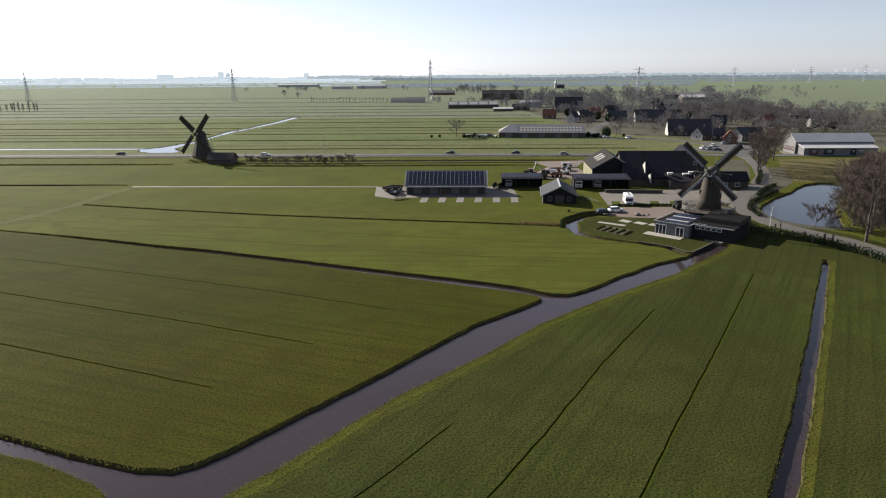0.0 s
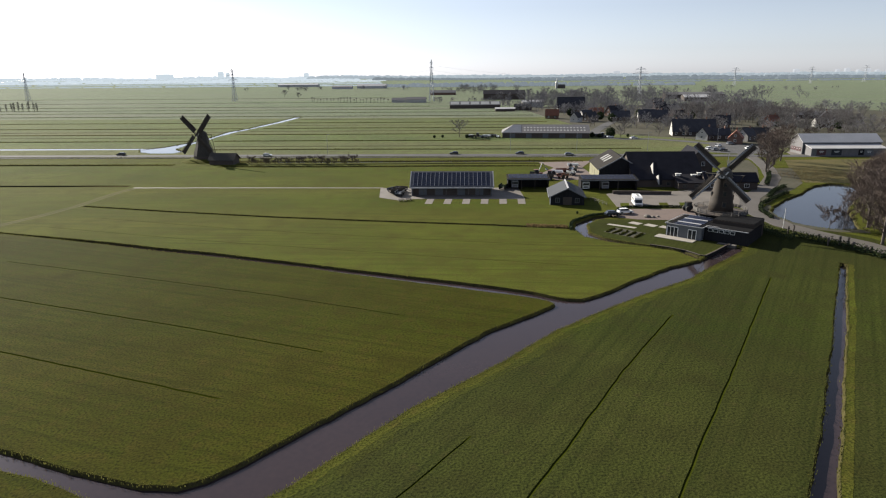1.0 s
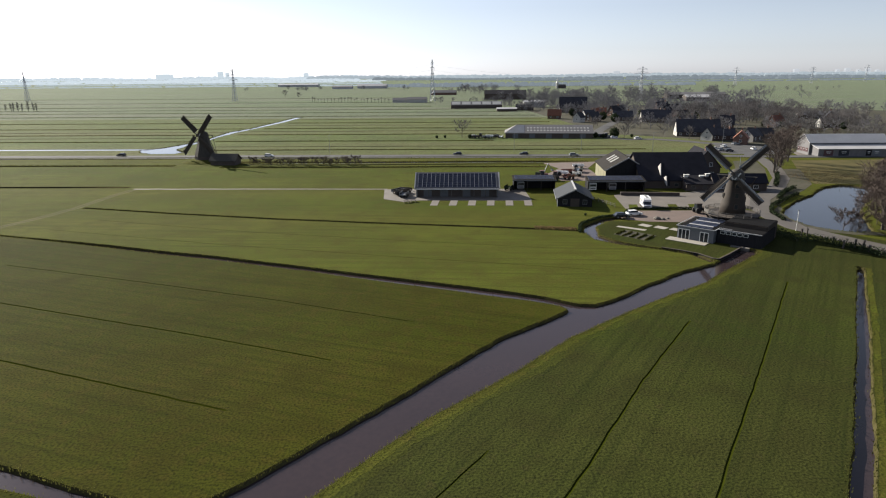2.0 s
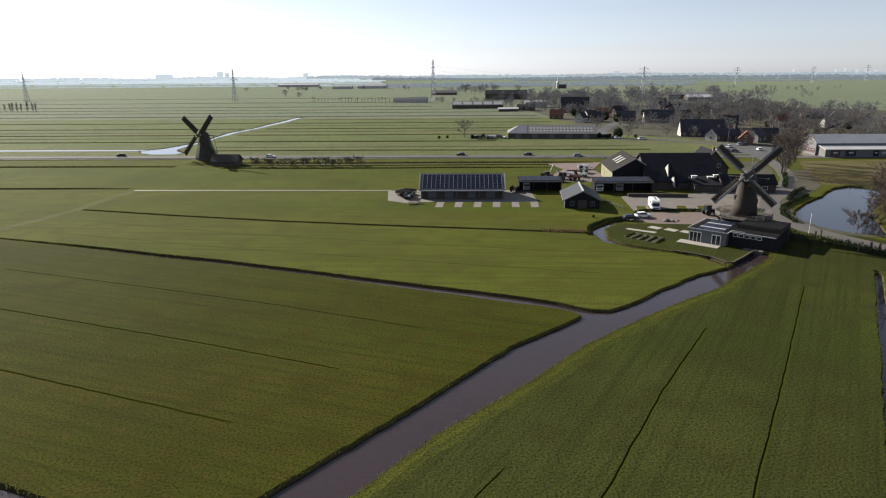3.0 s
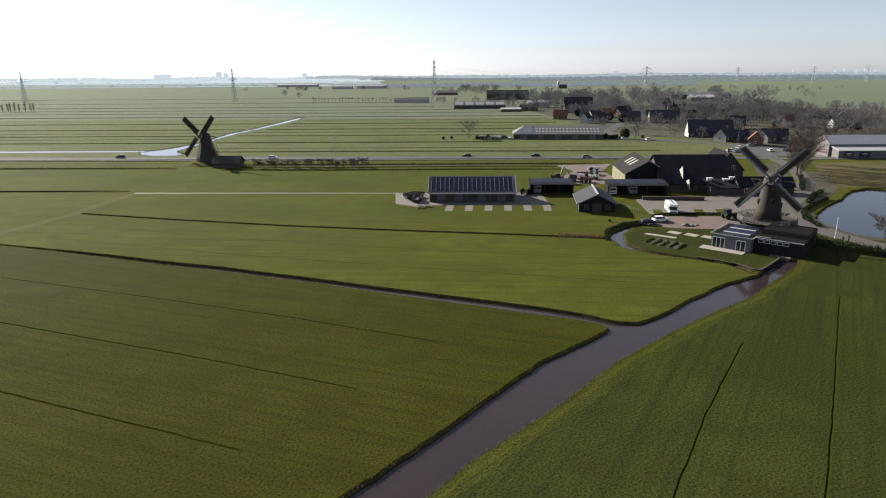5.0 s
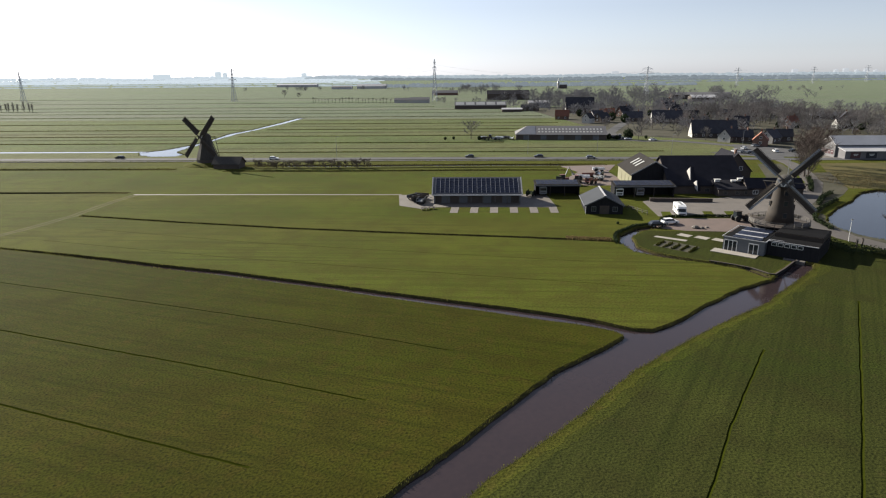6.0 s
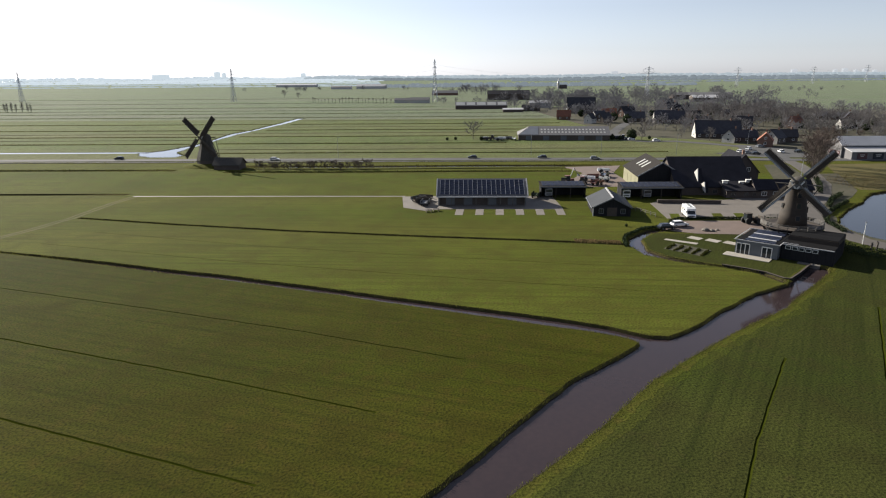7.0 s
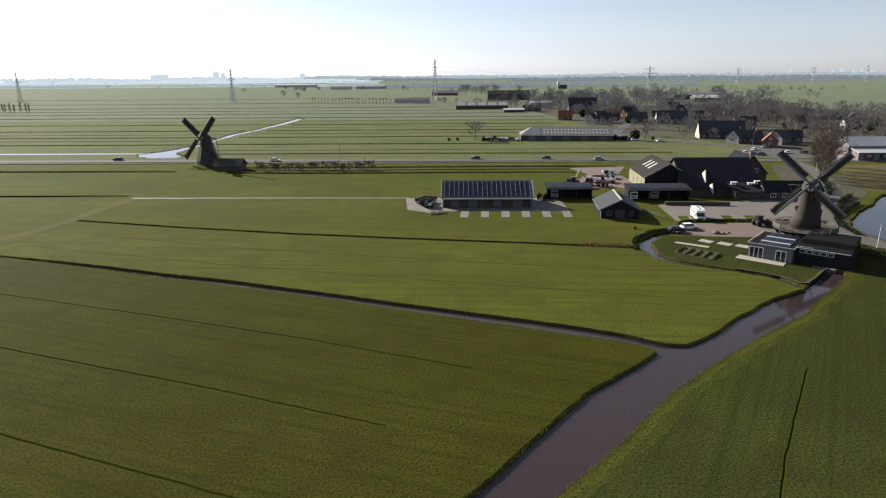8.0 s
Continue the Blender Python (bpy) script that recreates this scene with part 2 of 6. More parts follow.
DARK_WOOD = mat("dark brown wood", (0.06, 0.045, 0.035), (0.035, 0.028, 0.022), rough=0.8, big=0.6, fine=6)


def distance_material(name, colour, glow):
    """A backdrop tone for what stands kilometres away, its haze put into colour and glow."""
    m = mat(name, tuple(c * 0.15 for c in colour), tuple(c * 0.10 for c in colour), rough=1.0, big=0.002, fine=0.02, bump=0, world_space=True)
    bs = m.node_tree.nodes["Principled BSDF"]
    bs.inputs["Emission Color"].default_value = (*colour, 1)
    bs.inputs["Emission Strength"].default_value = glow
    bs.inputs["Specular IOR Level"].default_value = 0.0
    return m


FAR_EDGE = distance_material("haze blue horizon", (0.56, 0.64, 0.70), 0.46)
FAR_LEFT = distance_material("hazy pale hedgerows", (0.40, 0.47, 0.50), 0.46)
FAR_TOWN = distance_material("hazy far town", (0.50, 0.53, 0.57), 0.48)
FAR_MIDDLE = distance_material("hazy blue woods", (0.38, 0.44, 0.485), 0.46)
FAR_WOOD = distance_material("haze grey far woods", (0.20, 0.235, 0.262), 0.46)


# ---- geometry helpers ----
class Geo:
    """Vertices and faces of one mesh in the making."""

    def __init__(self):
        self.v, self.f = [], []

    def add(self, pts, faces):
        k = len(self.v)
        self.v += [tuple(p) for p in pts]
        self.f += [tuple(k + i for i in fc) for fc in faces]
        return self

    def box(self, c, s, rz=0.0, m=None):
        x, y, z = (d / 2 for d in s)
        r = m or (Matrix.Translation(c) @ Matrix.Rotation(rz, 4, "Z"))
        pts = [r @ Vector((a * x, b * y, d * z)) for d in (-1, 1) for b in (-1, 1) for a in (-1, 1)]
        return self.add(pts, [(0, 2, 3, 1), (4, 5, 7, 6), (0, 1, 5, 4), (2, 6, 7, 3), (0, 4, 6, 2), (1, 3, 7, 5)])

    def tube(self, p, q, r0, r1=None, n=6, caps=True):
        p, q = Vector(p), Vector(q)
        r1 = r0 if r1 is None else r1
        d = (q - p).normalized()
        a = d.orthogonal().normalized()
        b = d.cross(a)
        pts = []
        for c, r in ((p, r0), (q, r1)):
            pts += [c + (a * math.cos(2 * math.pi * i / n) + b * math.sin(2 * math.pi * i / n)) * r for i in range(n)]
        fs = [(i, (i + 1) % n, n + (i + 1) % n, n + i) for i in range(n)]
        if caps:
            fs += [tuple(range(n - 1, -1, -1)), tuple(range(n, 2 * n))]
        return self.add(pts, fs)

    def lathe(self, prof, n=16, c=(0, 0), turn=0.0, cap=True):
        """A turned body from (radius, z) rings."""
        pts, fs = [], []
        for r, z in prof:
            pts += [(c[0] + r * math.cos(turn + 2 * math.pi * i / n), c[1] + r * math.sin(turn + 2 * math.pi * i / n), z) for i in range(n)]
        for k in range(len(prof) - 1):
            fs += [(k * n + i, k * n + (i + 1) % n, (k + 1) * n + (i + 1) % n, (k + 1) * n + i) for i in range(n)]
        if cap:
            fs += [tuple(range(n - 1, -1, -1)), tuple(range((len(prof) - 1) * n, len(prof) * n))]
        return self.add(pts, fs)

    def prism(self, prof, x0, x1):
        """A profile in (y, z), pushed along x."""
        n = len(prof)
        pts = [(x0, a, b) for a, b in prof] + [(x1, a, b) for a, b in prof]
        return self.add(pts, [tuple(range(n - 1, -1, -1)), tuple(range(n, 2 * n))] + [(i, (i + 1) % n, n + (i + 1) % n, n + i) for i in range(n)])

    def plate(self, outline, z0, z1):
        """A flat slab over an outline in (x, y)."""
        n = len(outline)
        area = sum(outline[i][0] * outline[(i + 1) % n][1] - outline[(i + 1) % n][0] * outline[i][1] for i in range(n))
        o = outline if area > 0 else outline[::-1]
        pts = [(x, y, z0) for x, y in o] + [(x, y, z1) for x, y in o]
        return self.add(pts, [tuple(range(n - 1, -1, -1)), tuple(range(n, 2 * n))] + [(i, (i + 1) % n, n + (i + 1) % n, n + i) for i in range(n)])

    def mesh(self, name, material, smooth=False):
        me = bpy.data.meshes.new(name)
        me.from_pydata(self.v, [], self.f)
        bm = bmesh.new()
        bm.from_mesh(me)
        bmesh.ops.recalc_face_normals(bm, faces=bm.faces)
        bm.to_mesh(me)
        bm.free()
        me.materials.append(material)
        if smooth:
            for p in me.polygons:
                p.use_smooth = True
        return me


def thing(name, m, label, category, group="", kind=""):
    ob = new(name)
    ob.empty_display_size = 0.5
    ob.matrix_world = m
    return tagged(ob, label, category, group, kind)


def part(name, geo, material, parent, label="", smooth=False):
    ob = new(name, geo.mesh(name, material, smooth) if isinstance(geo, Geo) else geo)
    ob.parent = parent
    return tagged(ob, label)


def solid(name, geo, material, label, category="", group="", kind="", m=None, smooth=False):
    ob = new(name, geo.mesh(name, material, smooth))
    if m:
        ob.matrix_world = m
    return tagged(ob, label, category, group, kind)


def ribbon(line, width, w_end=None):
    """The outline of a strip along a line of points."""
    w_end = width if w_end is None else w_end
    left, right = [], []
    for i, p in enumerate(line):
        a, b = Vector(line[max(i - 1, 0)]), Vector(line[min(i + 1, len(line) - 1)])
        d = (b - a).normalized()
        w = (width + (w_end - width) * i / (len(line) - 1)) / 2
        left.append((p[0] - d.y * w, p[1] + d.x * w))
        right.append((p[0] + d.y * w, p[1] - d.x * w))
    return left + right[::-1]


def finer(line, step, wobble=0.0, closed=True, seed=0.0):
    """The same outline with more points, a little uneven, as a worn bank is."""
    out = []
    n = len(line)
    for i in range(n if closed else n - 1):
        a, b = Vector(line[i]), Vector(line[(i + 1) % n])
        k = max(1, int((b - a).length / step))
        d = (b - a).normalized()
        for j in range(k):
            p = a.lerp(b, j / k)
            w = wobble * (noise.noise(Vector((p.x * 0.35, p.y * 0.35, seed))) + 0.6 * noise.noise(Vector((p.x * 1.1, p.y * 1.1, seed + 7))))
            out.append((p.x - d.y * w, p.y + d.x * w))
    if not closed:
        out.append(tuple(line[-1]))
    return out


def skew(x, y0):
    """The polder's long lines run a little askew to the x axis."""
    return (x, y0 - 0.031 * x)


# ---- ground with its canals, ditches and furrows ----
CANAL = [(-90, 80), (-62, 69.5), (-49.6, 64.7), (-41.2, 61.5), (-35.3, 59.5), (-31.2, 58.4), (-27.6, 58.2), (-25.2, 59.4), (-22.9, 61.5), (-18.5, 66.8),
         (-13.2, 72.8), (-6.8, 80.5), (1.0, 90.2), (5.5, 95.4), (10.6, 100.0), (15.5, 104.2), (17.6, 106.4), (17.0, 107.4), (20.3, 108.9), (22.8, 108.7),
         (27.0, 111.4), (35.4, 119.1), (44.6, 126.7), (52.9, 131.6), (57.5, 137.0), (63.5, 142.6), (67.0, 141.6), (65.2, 138.1), (58.4, 131.3), (50.1, 123.4),
         (46.6, 119.5), (36.8, 112.5), (26.3, 104.0), (16.0, 95.0), (6.6, 84.4), (-1.5, 76.2), (-5.6, 72.2), (-11.4, 64.8), (-16.2, 58.4), (-20.6, 53.8),
         (-27, 45), (-34, 33), (-46, 36), (-38, 46), (-32.0, 53.8), (-34.5, 55.8), (-38.5, 57.7), (-42.5, 59.5), (-47.0, 60.8), (-62, 65.5), (-90, 75.5)]
STREAM = [(47.5, 175.2), (46.3, 174.6), (39.9, 172.5), (33.7, 165.9), (31.4, 158.7), (32.6, 150.9), (37.8, 146.0), (45.3, 141.9), (50.5, 137.6), (52.5, 132.0),
          (54.2, 133.2), (52.2, 138.4), (46.0, 143.2), (41.3, 146.3), (37.0, 150.3), (34.9, 155.0), (36.1, 163.3), (40.2, 169.0), (47.5, 172.6)]
POND = [(91.3, 178), (89.6, 170), (90.4, 163.5), (93.6, 158.4), (98.0, 156), (103, 156.5), (109, 168), (114, 178), (124, 191), (136, 204), (144, 212),
        (138.3, 219.4), (134.5, 221.5), (125.7, 216.4), (115.1, 204.2), (104.8, 195), (95.5, 184)]
ROADSIDE_LAKE = [(-166, 336.5), (-158, 346), (-153.5, 362), (-151, 372), (-150.5, 395), (-152.5, 436), (-146.5, 465), (-142, 526), (-140, 580), (-132.5, 578),
                 (-135, 520), (-140, 470), (-145, 432), (-146.5, 400), (-146, 372), (-147, 352), (-146.5, 338), (-138, 326), (-140, 319.5), (-152, 319.2),
                 (-160, 325)]
rough = random.Random(4)
carves, pools = [], []            # outline, depth, bank width; outline and water level


def carve(outline, depth, bank, water=None):
    if water is not None:
        pools.append((outline, water))
    xs, ys = [p[0] for p in outline], [p[1] for p in outline]
    carves.append((outline, depth, bank, (min(xs), min(ys), max(xs), max(ys))))


carve(finer(CANAL, 1.3, 0.22), 1.1, 0.7, -0.45)
carve(finer(STREAM, 1.5, 0.25, seed=3), 0.9, 0.6, -0.42)
carve(finer(POND, 3.0, 0.6, seed=5), 1.1, 1.2, -0.5)
carve(finer(ROADSIDE_LAKE, 6.0, 0.8, seed=9), 1.0, 0.6, -0.12)
FIELD_DITCH = [(-175, 178.5), (-110.9, 157.6), (-95.8, 153.2), (-81.4, 148.6), (-67.3, 143.5), (-54.7, 139.6), (-42.6, 135.0), (-31.3, 130.8), (-20.8, 126.6), (-11.0, 122.9),
               (-1.9, 119.5), (6.7, 116.2), (14.6, 112.6), (18.0, 110.2), (22.0, 107.6)]
SOUTH_RIM = [(20.4, 105.4), (17.2, 107.4), (13.8, 109.6), (6.0, 112.7), (-2.2, 116.1), (-11.1, 119.6), (-20.6, 123.5), (-30.9, 127.9), (-41.8, 132.0), (-53.6, 136.4), (-66.0, 140.5), (-79.6, 145.6),
             (-94.3, 151.0), (-110.0, 156.2), (-175, 177.3)]
carve(finer([*FIELD_DITCH, *SOUTH_RIM], 1.6, 0.16, seed=11), 0.95, 0.5, -0.48)
HEDGE_DITCH = [(-112.6, 190.8), (-83.5, 182.7), (-50.0, 174.5), (-19.6, 168.6), (8.8, 163.8), (31.5, 159.2)]
carve(finer(ribbon(HEDGE_DITCH, 1.5, 1.7), 2.2, 0.2, seed=13), 0.7, 0.5, -0.4)
EAST_WEST_RIM = [(80.0, 127.6), (71.2, 114.1), (61.9, 100.0), (54.8, 88.8), (48.6, 79.7), (43.8, 72.2), (39.7, 66.0), (35.9, 60.6), (32.6, 56.0), (30.8, 53.3), (16.2, 32)]
EAST_RIM = [(19.5, 32), (33.9, 53.3), (35.7, 55.9), (38.7, 60.6), (42.3, 65.9), (46.4, 72.2), (51.2, 79.7), (57.2, 88.8), (64.4, 99.9), (73.2, 114.1), (81.8, 127.6), (81.4, 128.8), (80.4, 128.8)]
carve(finer([*EAST_WEST_RIM, *EAST_RIM], 1.2, 0.2, seed=15), 1.1, 0.4, -0.62)
carve(ribbon([skew(-420, 222), skew(-115.6, 221.5)], 3.0), 0.9, 0.5, -0.6)
LONG_DITCHES = [(-420, -122, 273.5, 2.2), (-100, 40, 268.6, 1.8), (-420, -120, 296.6, 1.6), (-98, 60, 283.4, 3.2), (-98, 62, 276.5, 1.2), (-104, 80, 297.6, 2.0),
                (-128, 100, 329, 1.6), (-420, -155, 371, 1.8), (-140, 25, 372, 2.0), (-130, 95, 345, 0.8), (-420, -155, 392, 1.0), (-420, -155, 411, 1.8), (-140, 30, 412, 1.8),
                (-420, -155, 430, 1.2), (-138, 60, 436, 1.2), (-500, -150, 457, 2.2), (-135, 70, 458, 2.2), (-132, 75, 484, 1.0), (-500, -145, 509, 2.2), (-130, 80, 509, 2.4),
                (-128, 80, 546, 1.4), (-540, 80, 587, 2.6), (-560, 60, 640, 1.8), (-700, -20, 752, 3.2), (-600, 20, 690, 1.6), (-800, -30, 860, 2.4), (-900, -50, 1010, 3.0)]
for x0, x1, y0, w in LONG_DITCHES:
    w = w * 1.35 + 0.6
    bend = rough.uniform(-1.2, 1.2)
    carve(ribbon([skew(x0, y0), skew(x0 * 0.66 + x1 * 0.34, y0 + bend), skew(x0 * 0.3 + x1 * 0.7, y0 - bend * 0.6), skew(x1, y0)], w), 0.8, w * 0.3, -0.3)
carve(ribbon([skew(-420, 333), skew(-300, 333.4), skew(-162, 333)], 5.5), 0.6, 0.6, -0.06)
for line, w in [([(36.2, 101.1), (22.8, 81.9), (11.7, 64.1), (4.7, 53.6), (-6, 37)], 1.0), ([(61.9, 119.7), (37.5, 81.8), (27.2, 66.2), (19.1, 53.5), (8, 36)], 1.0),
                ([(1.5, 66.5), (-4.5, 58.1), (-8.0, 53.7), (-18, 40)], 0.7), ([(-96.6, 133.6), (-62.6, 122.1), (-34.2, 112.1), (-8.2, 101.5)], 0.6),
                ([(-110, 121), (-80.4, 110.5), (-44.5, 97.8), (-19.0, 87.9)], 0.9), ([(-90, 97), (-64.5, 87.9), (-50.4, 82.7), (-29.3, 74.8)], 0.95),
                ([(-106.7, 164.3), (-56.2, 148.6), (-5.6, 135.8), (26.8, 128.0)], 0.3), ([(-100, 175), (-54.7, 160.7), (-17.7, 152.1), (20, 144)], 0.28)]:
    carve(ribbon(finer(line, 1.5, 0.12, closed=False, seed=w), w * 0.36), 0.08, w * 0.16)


def inside(outline, x, y):
    """Whether a point lies in an outline, and how far from its edge."""
    o = np.array(outline)
    a, b = o, np.roll(o, -1, 0)
    cross = (a[:, 1] > y) != (b[:, 1] > y)
    with np.errstate(divide="ignore", invalid="ignore"):
        xs = a[:, 0] + (y - a[:, 1]) / (b[:, 1] - a[:, 1]) * (b[:, 0] - a[:, 0])
    odd = np.count_nonzero(cross & (xs > x)) % 2 == 1
    d = b - a
    t = np.clip(((x - a[:, 0]) * d[:, 0] + (y - a[:, 1]) * d[:, 1]) / np.maximum((d ** 2).sum(1), 1e-9), 0, 1)
    dist = np.hypot(a[:, 0] + t * d[:, 0] - x, a[:, 1] + t * d[:, 1] - y).min()
    return odd, dist


def shrunk(outline, by):
    """The outline moved inwards."""
    n = len(outline)
    area = sum(outline[i][0] * outline[(i + 1) % n][1] - outline[(i + 1) % n][0] * outline[i][1] for i in range(n))
    s = 1 if area > 0 else -1
    out = []
    for i, p in enumerate(outline):
        a, b = Vector(outline[i - 1]), Vector(outline[(i + 1) % n])
        d = (b - a).normalized()
        q = (p[0] - d.y * by * s, p[1] + d.x * by * s)
        ok, dist = inside(outline, *q)
        if ok and dist > by * 0.5:
            out.append(q)
    return out


def height(x, y):
    z = 0.0
    for outline, depth, bank, (x0, y0, x1, y1) in carves:
        if x0 - 0.01 <= x <= x1 + 0.01 and y0 - 0.01 <= y <= y1 + 0.01:
            ok, dist = inside(outline, x, y)
            if ok and dist > 0.01:
                z = min(z, -depth * min(1.0, dist / bank))
    return z


def build_ground():
    from mathutils.geometry import delaunay_2d_cdt
    pts, edges = [], []

    def loop(o):
        k = len(pts)
        pts.extend(Vector(p) for p in o)
        edges.extend((k + i, k + (i + 1) % len(o)) for i in range(len(o)))

    loop([(-4900, -900), (4900, -900), (4900, 4900), (-4900, 4900)])
    k = len(pts)
    pts.extend(Vector(skew(x, y0)) for y0 in (309, 560) for x in (-4800, 4800))
    pts.extend([Vector((-34, 33)), Vector((-34, -890)), Vector((-46, 36)), Vector((-46, -890))])
    edges.extend([(k, k + 1), (k + 2, k + 3), (k + 4, k + 5), (k + 6, k + 7)])
    for outline, depth, bank, _ in carves:
        loop(outline)
        inner = shrunk(outline, bank)
        if len(inner) > 3:
            loop(inner) if depth > 0.4 else pts.extend(Vector(p) for p in inner)
    lawns = [[(37.2, 150.4), (41.5, 146.5), (46.2, 143.4), (52.4, 138.6), (54.4, 134.4), (64.6, 144.2), (73, 154), (64.8, 167), (50, 168.4), (41.2, 169.4), (36.4, 163.2), (35.2, 155.2)],
             [(68.5, 141.6), (80, 151), (88, 141), (96, 122), (108, 122), (100, 148), (92.5, 158), (88.6, 170), (88, 178), (84, 180), (73.2, 154)]]
    for o in lawns:
        loop(o)
    for r in range(60, 900, 24):
        pts.extend(Vector((r * 1.1 * math.sin(a * 0.12), r * math.cos(a * 0.12))) for a in range(-8, 9))
    v, _, f, *_ = delaunay_2d_cdt(pts, edges, [], 1, 0.004)
    g = Geo()
    g.v = [(p.x, p.y, height(p.x, p.y)) for p in v]
    g.f = [tuple(x) for x in f]
    me = bpy.data.meshes.new("ground")
    me.from_pydata(g.v, [], g.f)
    me.materials.append(GRASS)
    for m in (EARTH, OLD_GRASS, LUSH_GRASS, FURROW, HAZE_GRASS, FAR_HAZE_GRASS):
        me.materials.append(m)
    old = [(-400, 290), *FIELD_DITCH, (17, 106), *[CANAL[i] for i in range(16, 0, -1)], (-400, 190)]
    lush = [(67.3, 141.3), *[CANAL[i] for i in range(27, 42)], (-34, -900), (4900, -900), (4900, -800), (140, 60), (96, 122), (88, 141), (80, 151)]
    island = [*[CANAL[i] for i in range(42, 51)], (-400, 186), (-400, -900), (-46, -900)]
    for p in me.polygons:
        c = p.center
        low = min(g.v[i][2] for i in p.vertices)
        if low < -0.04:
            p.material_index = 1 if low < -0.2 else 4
        elif inside(old, c.x, c.y)[0] or inside(island, c.x, c.y)[0]:
            p.material_index = 2
        elif inside(lush, c.x, c.y)[0] or any(inside(o, c.x, c.y)[0] for o in lawns):
            p.material_index = 3
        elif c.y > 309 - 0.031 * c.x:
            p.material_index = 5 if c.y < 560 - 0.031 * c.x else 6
    return tagged(new("ground", me), "flat green winter meadow cut by ditches and furrows", "meadow", kind="structure")


ground = build_ground()
for outline, level in pools:
    pool = bpy.data.meshes.new("water")
    pool.from_pydata([(x, y, level) for x, y in outline], [], [tuple(range(len(outline)))])
    pool.materials.append(POND_WATER if outline is pools[2][0] else WATER)
    tagged(new("water", pool), "still dark polder water in a ditch", "water", kind="structure")


# ---- roads, yards and paths ----
def slab(name, outline, z, material, label, category="paving"):
    return solid(name, Geo().plate(outline, -0.2, z), material, label, category, kind="structure")


MAIN_ROAD = [skew(-900, 306.5), skew(-420, 305.2), skew(-150, 304.4), skew(0, 304.6), skew(75, 303.6), (118, 297.5), (150, 293), (200, 291.5), (300, 300), (420, 330)]
slab("road", ribbon(finer(MAIN_ROAD, 25, closed=False), 7.2), 0.14, ASPHALT, "grey asphalt main road through the polder", "road")
slab("cycle_path", ribbon([skew(x, y0 - 6.6) for x, y0 in ((-900, 306.5), (-420, 305.2), (-150, 304.4), (0, 304.6), (75, 303.6))], 2.4), 0.1, ASPHALT, "narrow grey cycle path beside the main road", "path")
VILLAGE_ROAD = [(141, 297), (146, 310), (150, 325), (146, 342), (134, 358), (120, 371), (104, 371), (95, 380), (98, 420), (118, 470), (140, 520), (160, 600)]
slab("road_village", ribbon(finer(VILLAGE_ROAD, 12, closed=False), 7.0), 0.10, ASPHALT, "grey asphalt village road", "road")
MILL_ROAD = [(99, 118), (97.2, 132), (95.0, 143), (90.0, 152), (86.2, 161), (86.0, 172), (88.0, 183), (95, 197), (108, 213), (121, 234), (131, 258), (138, 280), (141, 297)]
slab("road_mill", ribbon(finer(MILL_ROAD, 3, 0.25, closed=False), 5.6), 0.08, GRAVEL, "sandy brown country lane past the mill", "road")
for near_off, far_off, z in ((0.05, 1.3, 0.016), (1.3, 2.6, 0.008)):
    edge = [CANAL[i] for i in range(26, 41)]
    rims = []
    for off in (near_off, far_off):
        rims.append([(x + 0.72 * off, y - 0.69 * off) for x, y in finer(edge, 0.5, 0.3 + 0.22 * off, closed=False, seed=off)])
    slab("bank_shoulder", rims[0] + rims[1][::-1], z, SHOULDER_GRASS if off < 2 else VERGE_GRASS, "paler tussocky grass along the canal bank", "grass")
slab("bank_shoulder", [*[(x + 0.1, y) for x, y in finer(EAST_RIM[:11], 1.3, 0.2, closed=False)], *[(x + 1.0, y - 0.3) for x, y in finer(EAST_RIM[10::-1], 1.3, 0.3, closed=False, seed=2)]], 0.014, SHOULDER_GRASS,
     "yellowish rough grass beside the east ditch", "grass")
slab("yard_barn", [(-23.9, 217.6), (-22.6, 201), (-16.2, 196.4), (-11.3, 198.3), (24, 197.0), (24, 217.4), (14, 217), (-14, 218)], 0.04, CONCRETE,
     "pale concrete yard round the solar barn")
for i in range(6):
    x = -7.3 + 5.72 * i
    slab("apron", [(x + 0.3, 198.3 - 0.03 * x), (x + 2.6, 198.2 - 0.03 * x), (x + 1.9, 190.3 - 0.03 * x), (x - 0.4, 190.4 - 0.03 * x)], 0.044, CONCRETE, "pale concrete slab in the grass")
slab("path_field", ribbon(finer([(-112.5, 221.7), (-80.8, 220.6), (-42.3, 219.1), (-23, 218.2)], 4, 0.3, closed=False), 1.2), 0.03, CONCRETE, "narrow pale concrete field path", "path")
for off in (-0.9, 0.9):
    slab("track", ribbon(finer([(-126 + off, 150), (-120.9 + off, 168.1), (-117.8 + off, 177.1), (-114.8 + off, 190), (-113.6 + off, 210.4), (-111.6 + off, 221.4)], 3, 0.3,
                               closed=False), 0.5), 0.02, DRY_GRASS, "worn wheel rut of a field track", "track")
slab("yard_farm", [(51.4, 204.2), (49.5, 184.4), (74.1, 182.6), (84, 184), (87.0, 176), (92.5, 190), (99, 200), (96, 214), (84, 212), (76, 208.4), (64, 208), (55, 207.4)], 0.05,
     CONCRETE, "pale concrete farmyard and parking")
slab("yard_back", [(36, 246), (40, 232), (56, 232), (56, 262), (64, 281), (40, 278), (44, 262)], 0.05, CLINKER, "reddish yard behind the sheds")
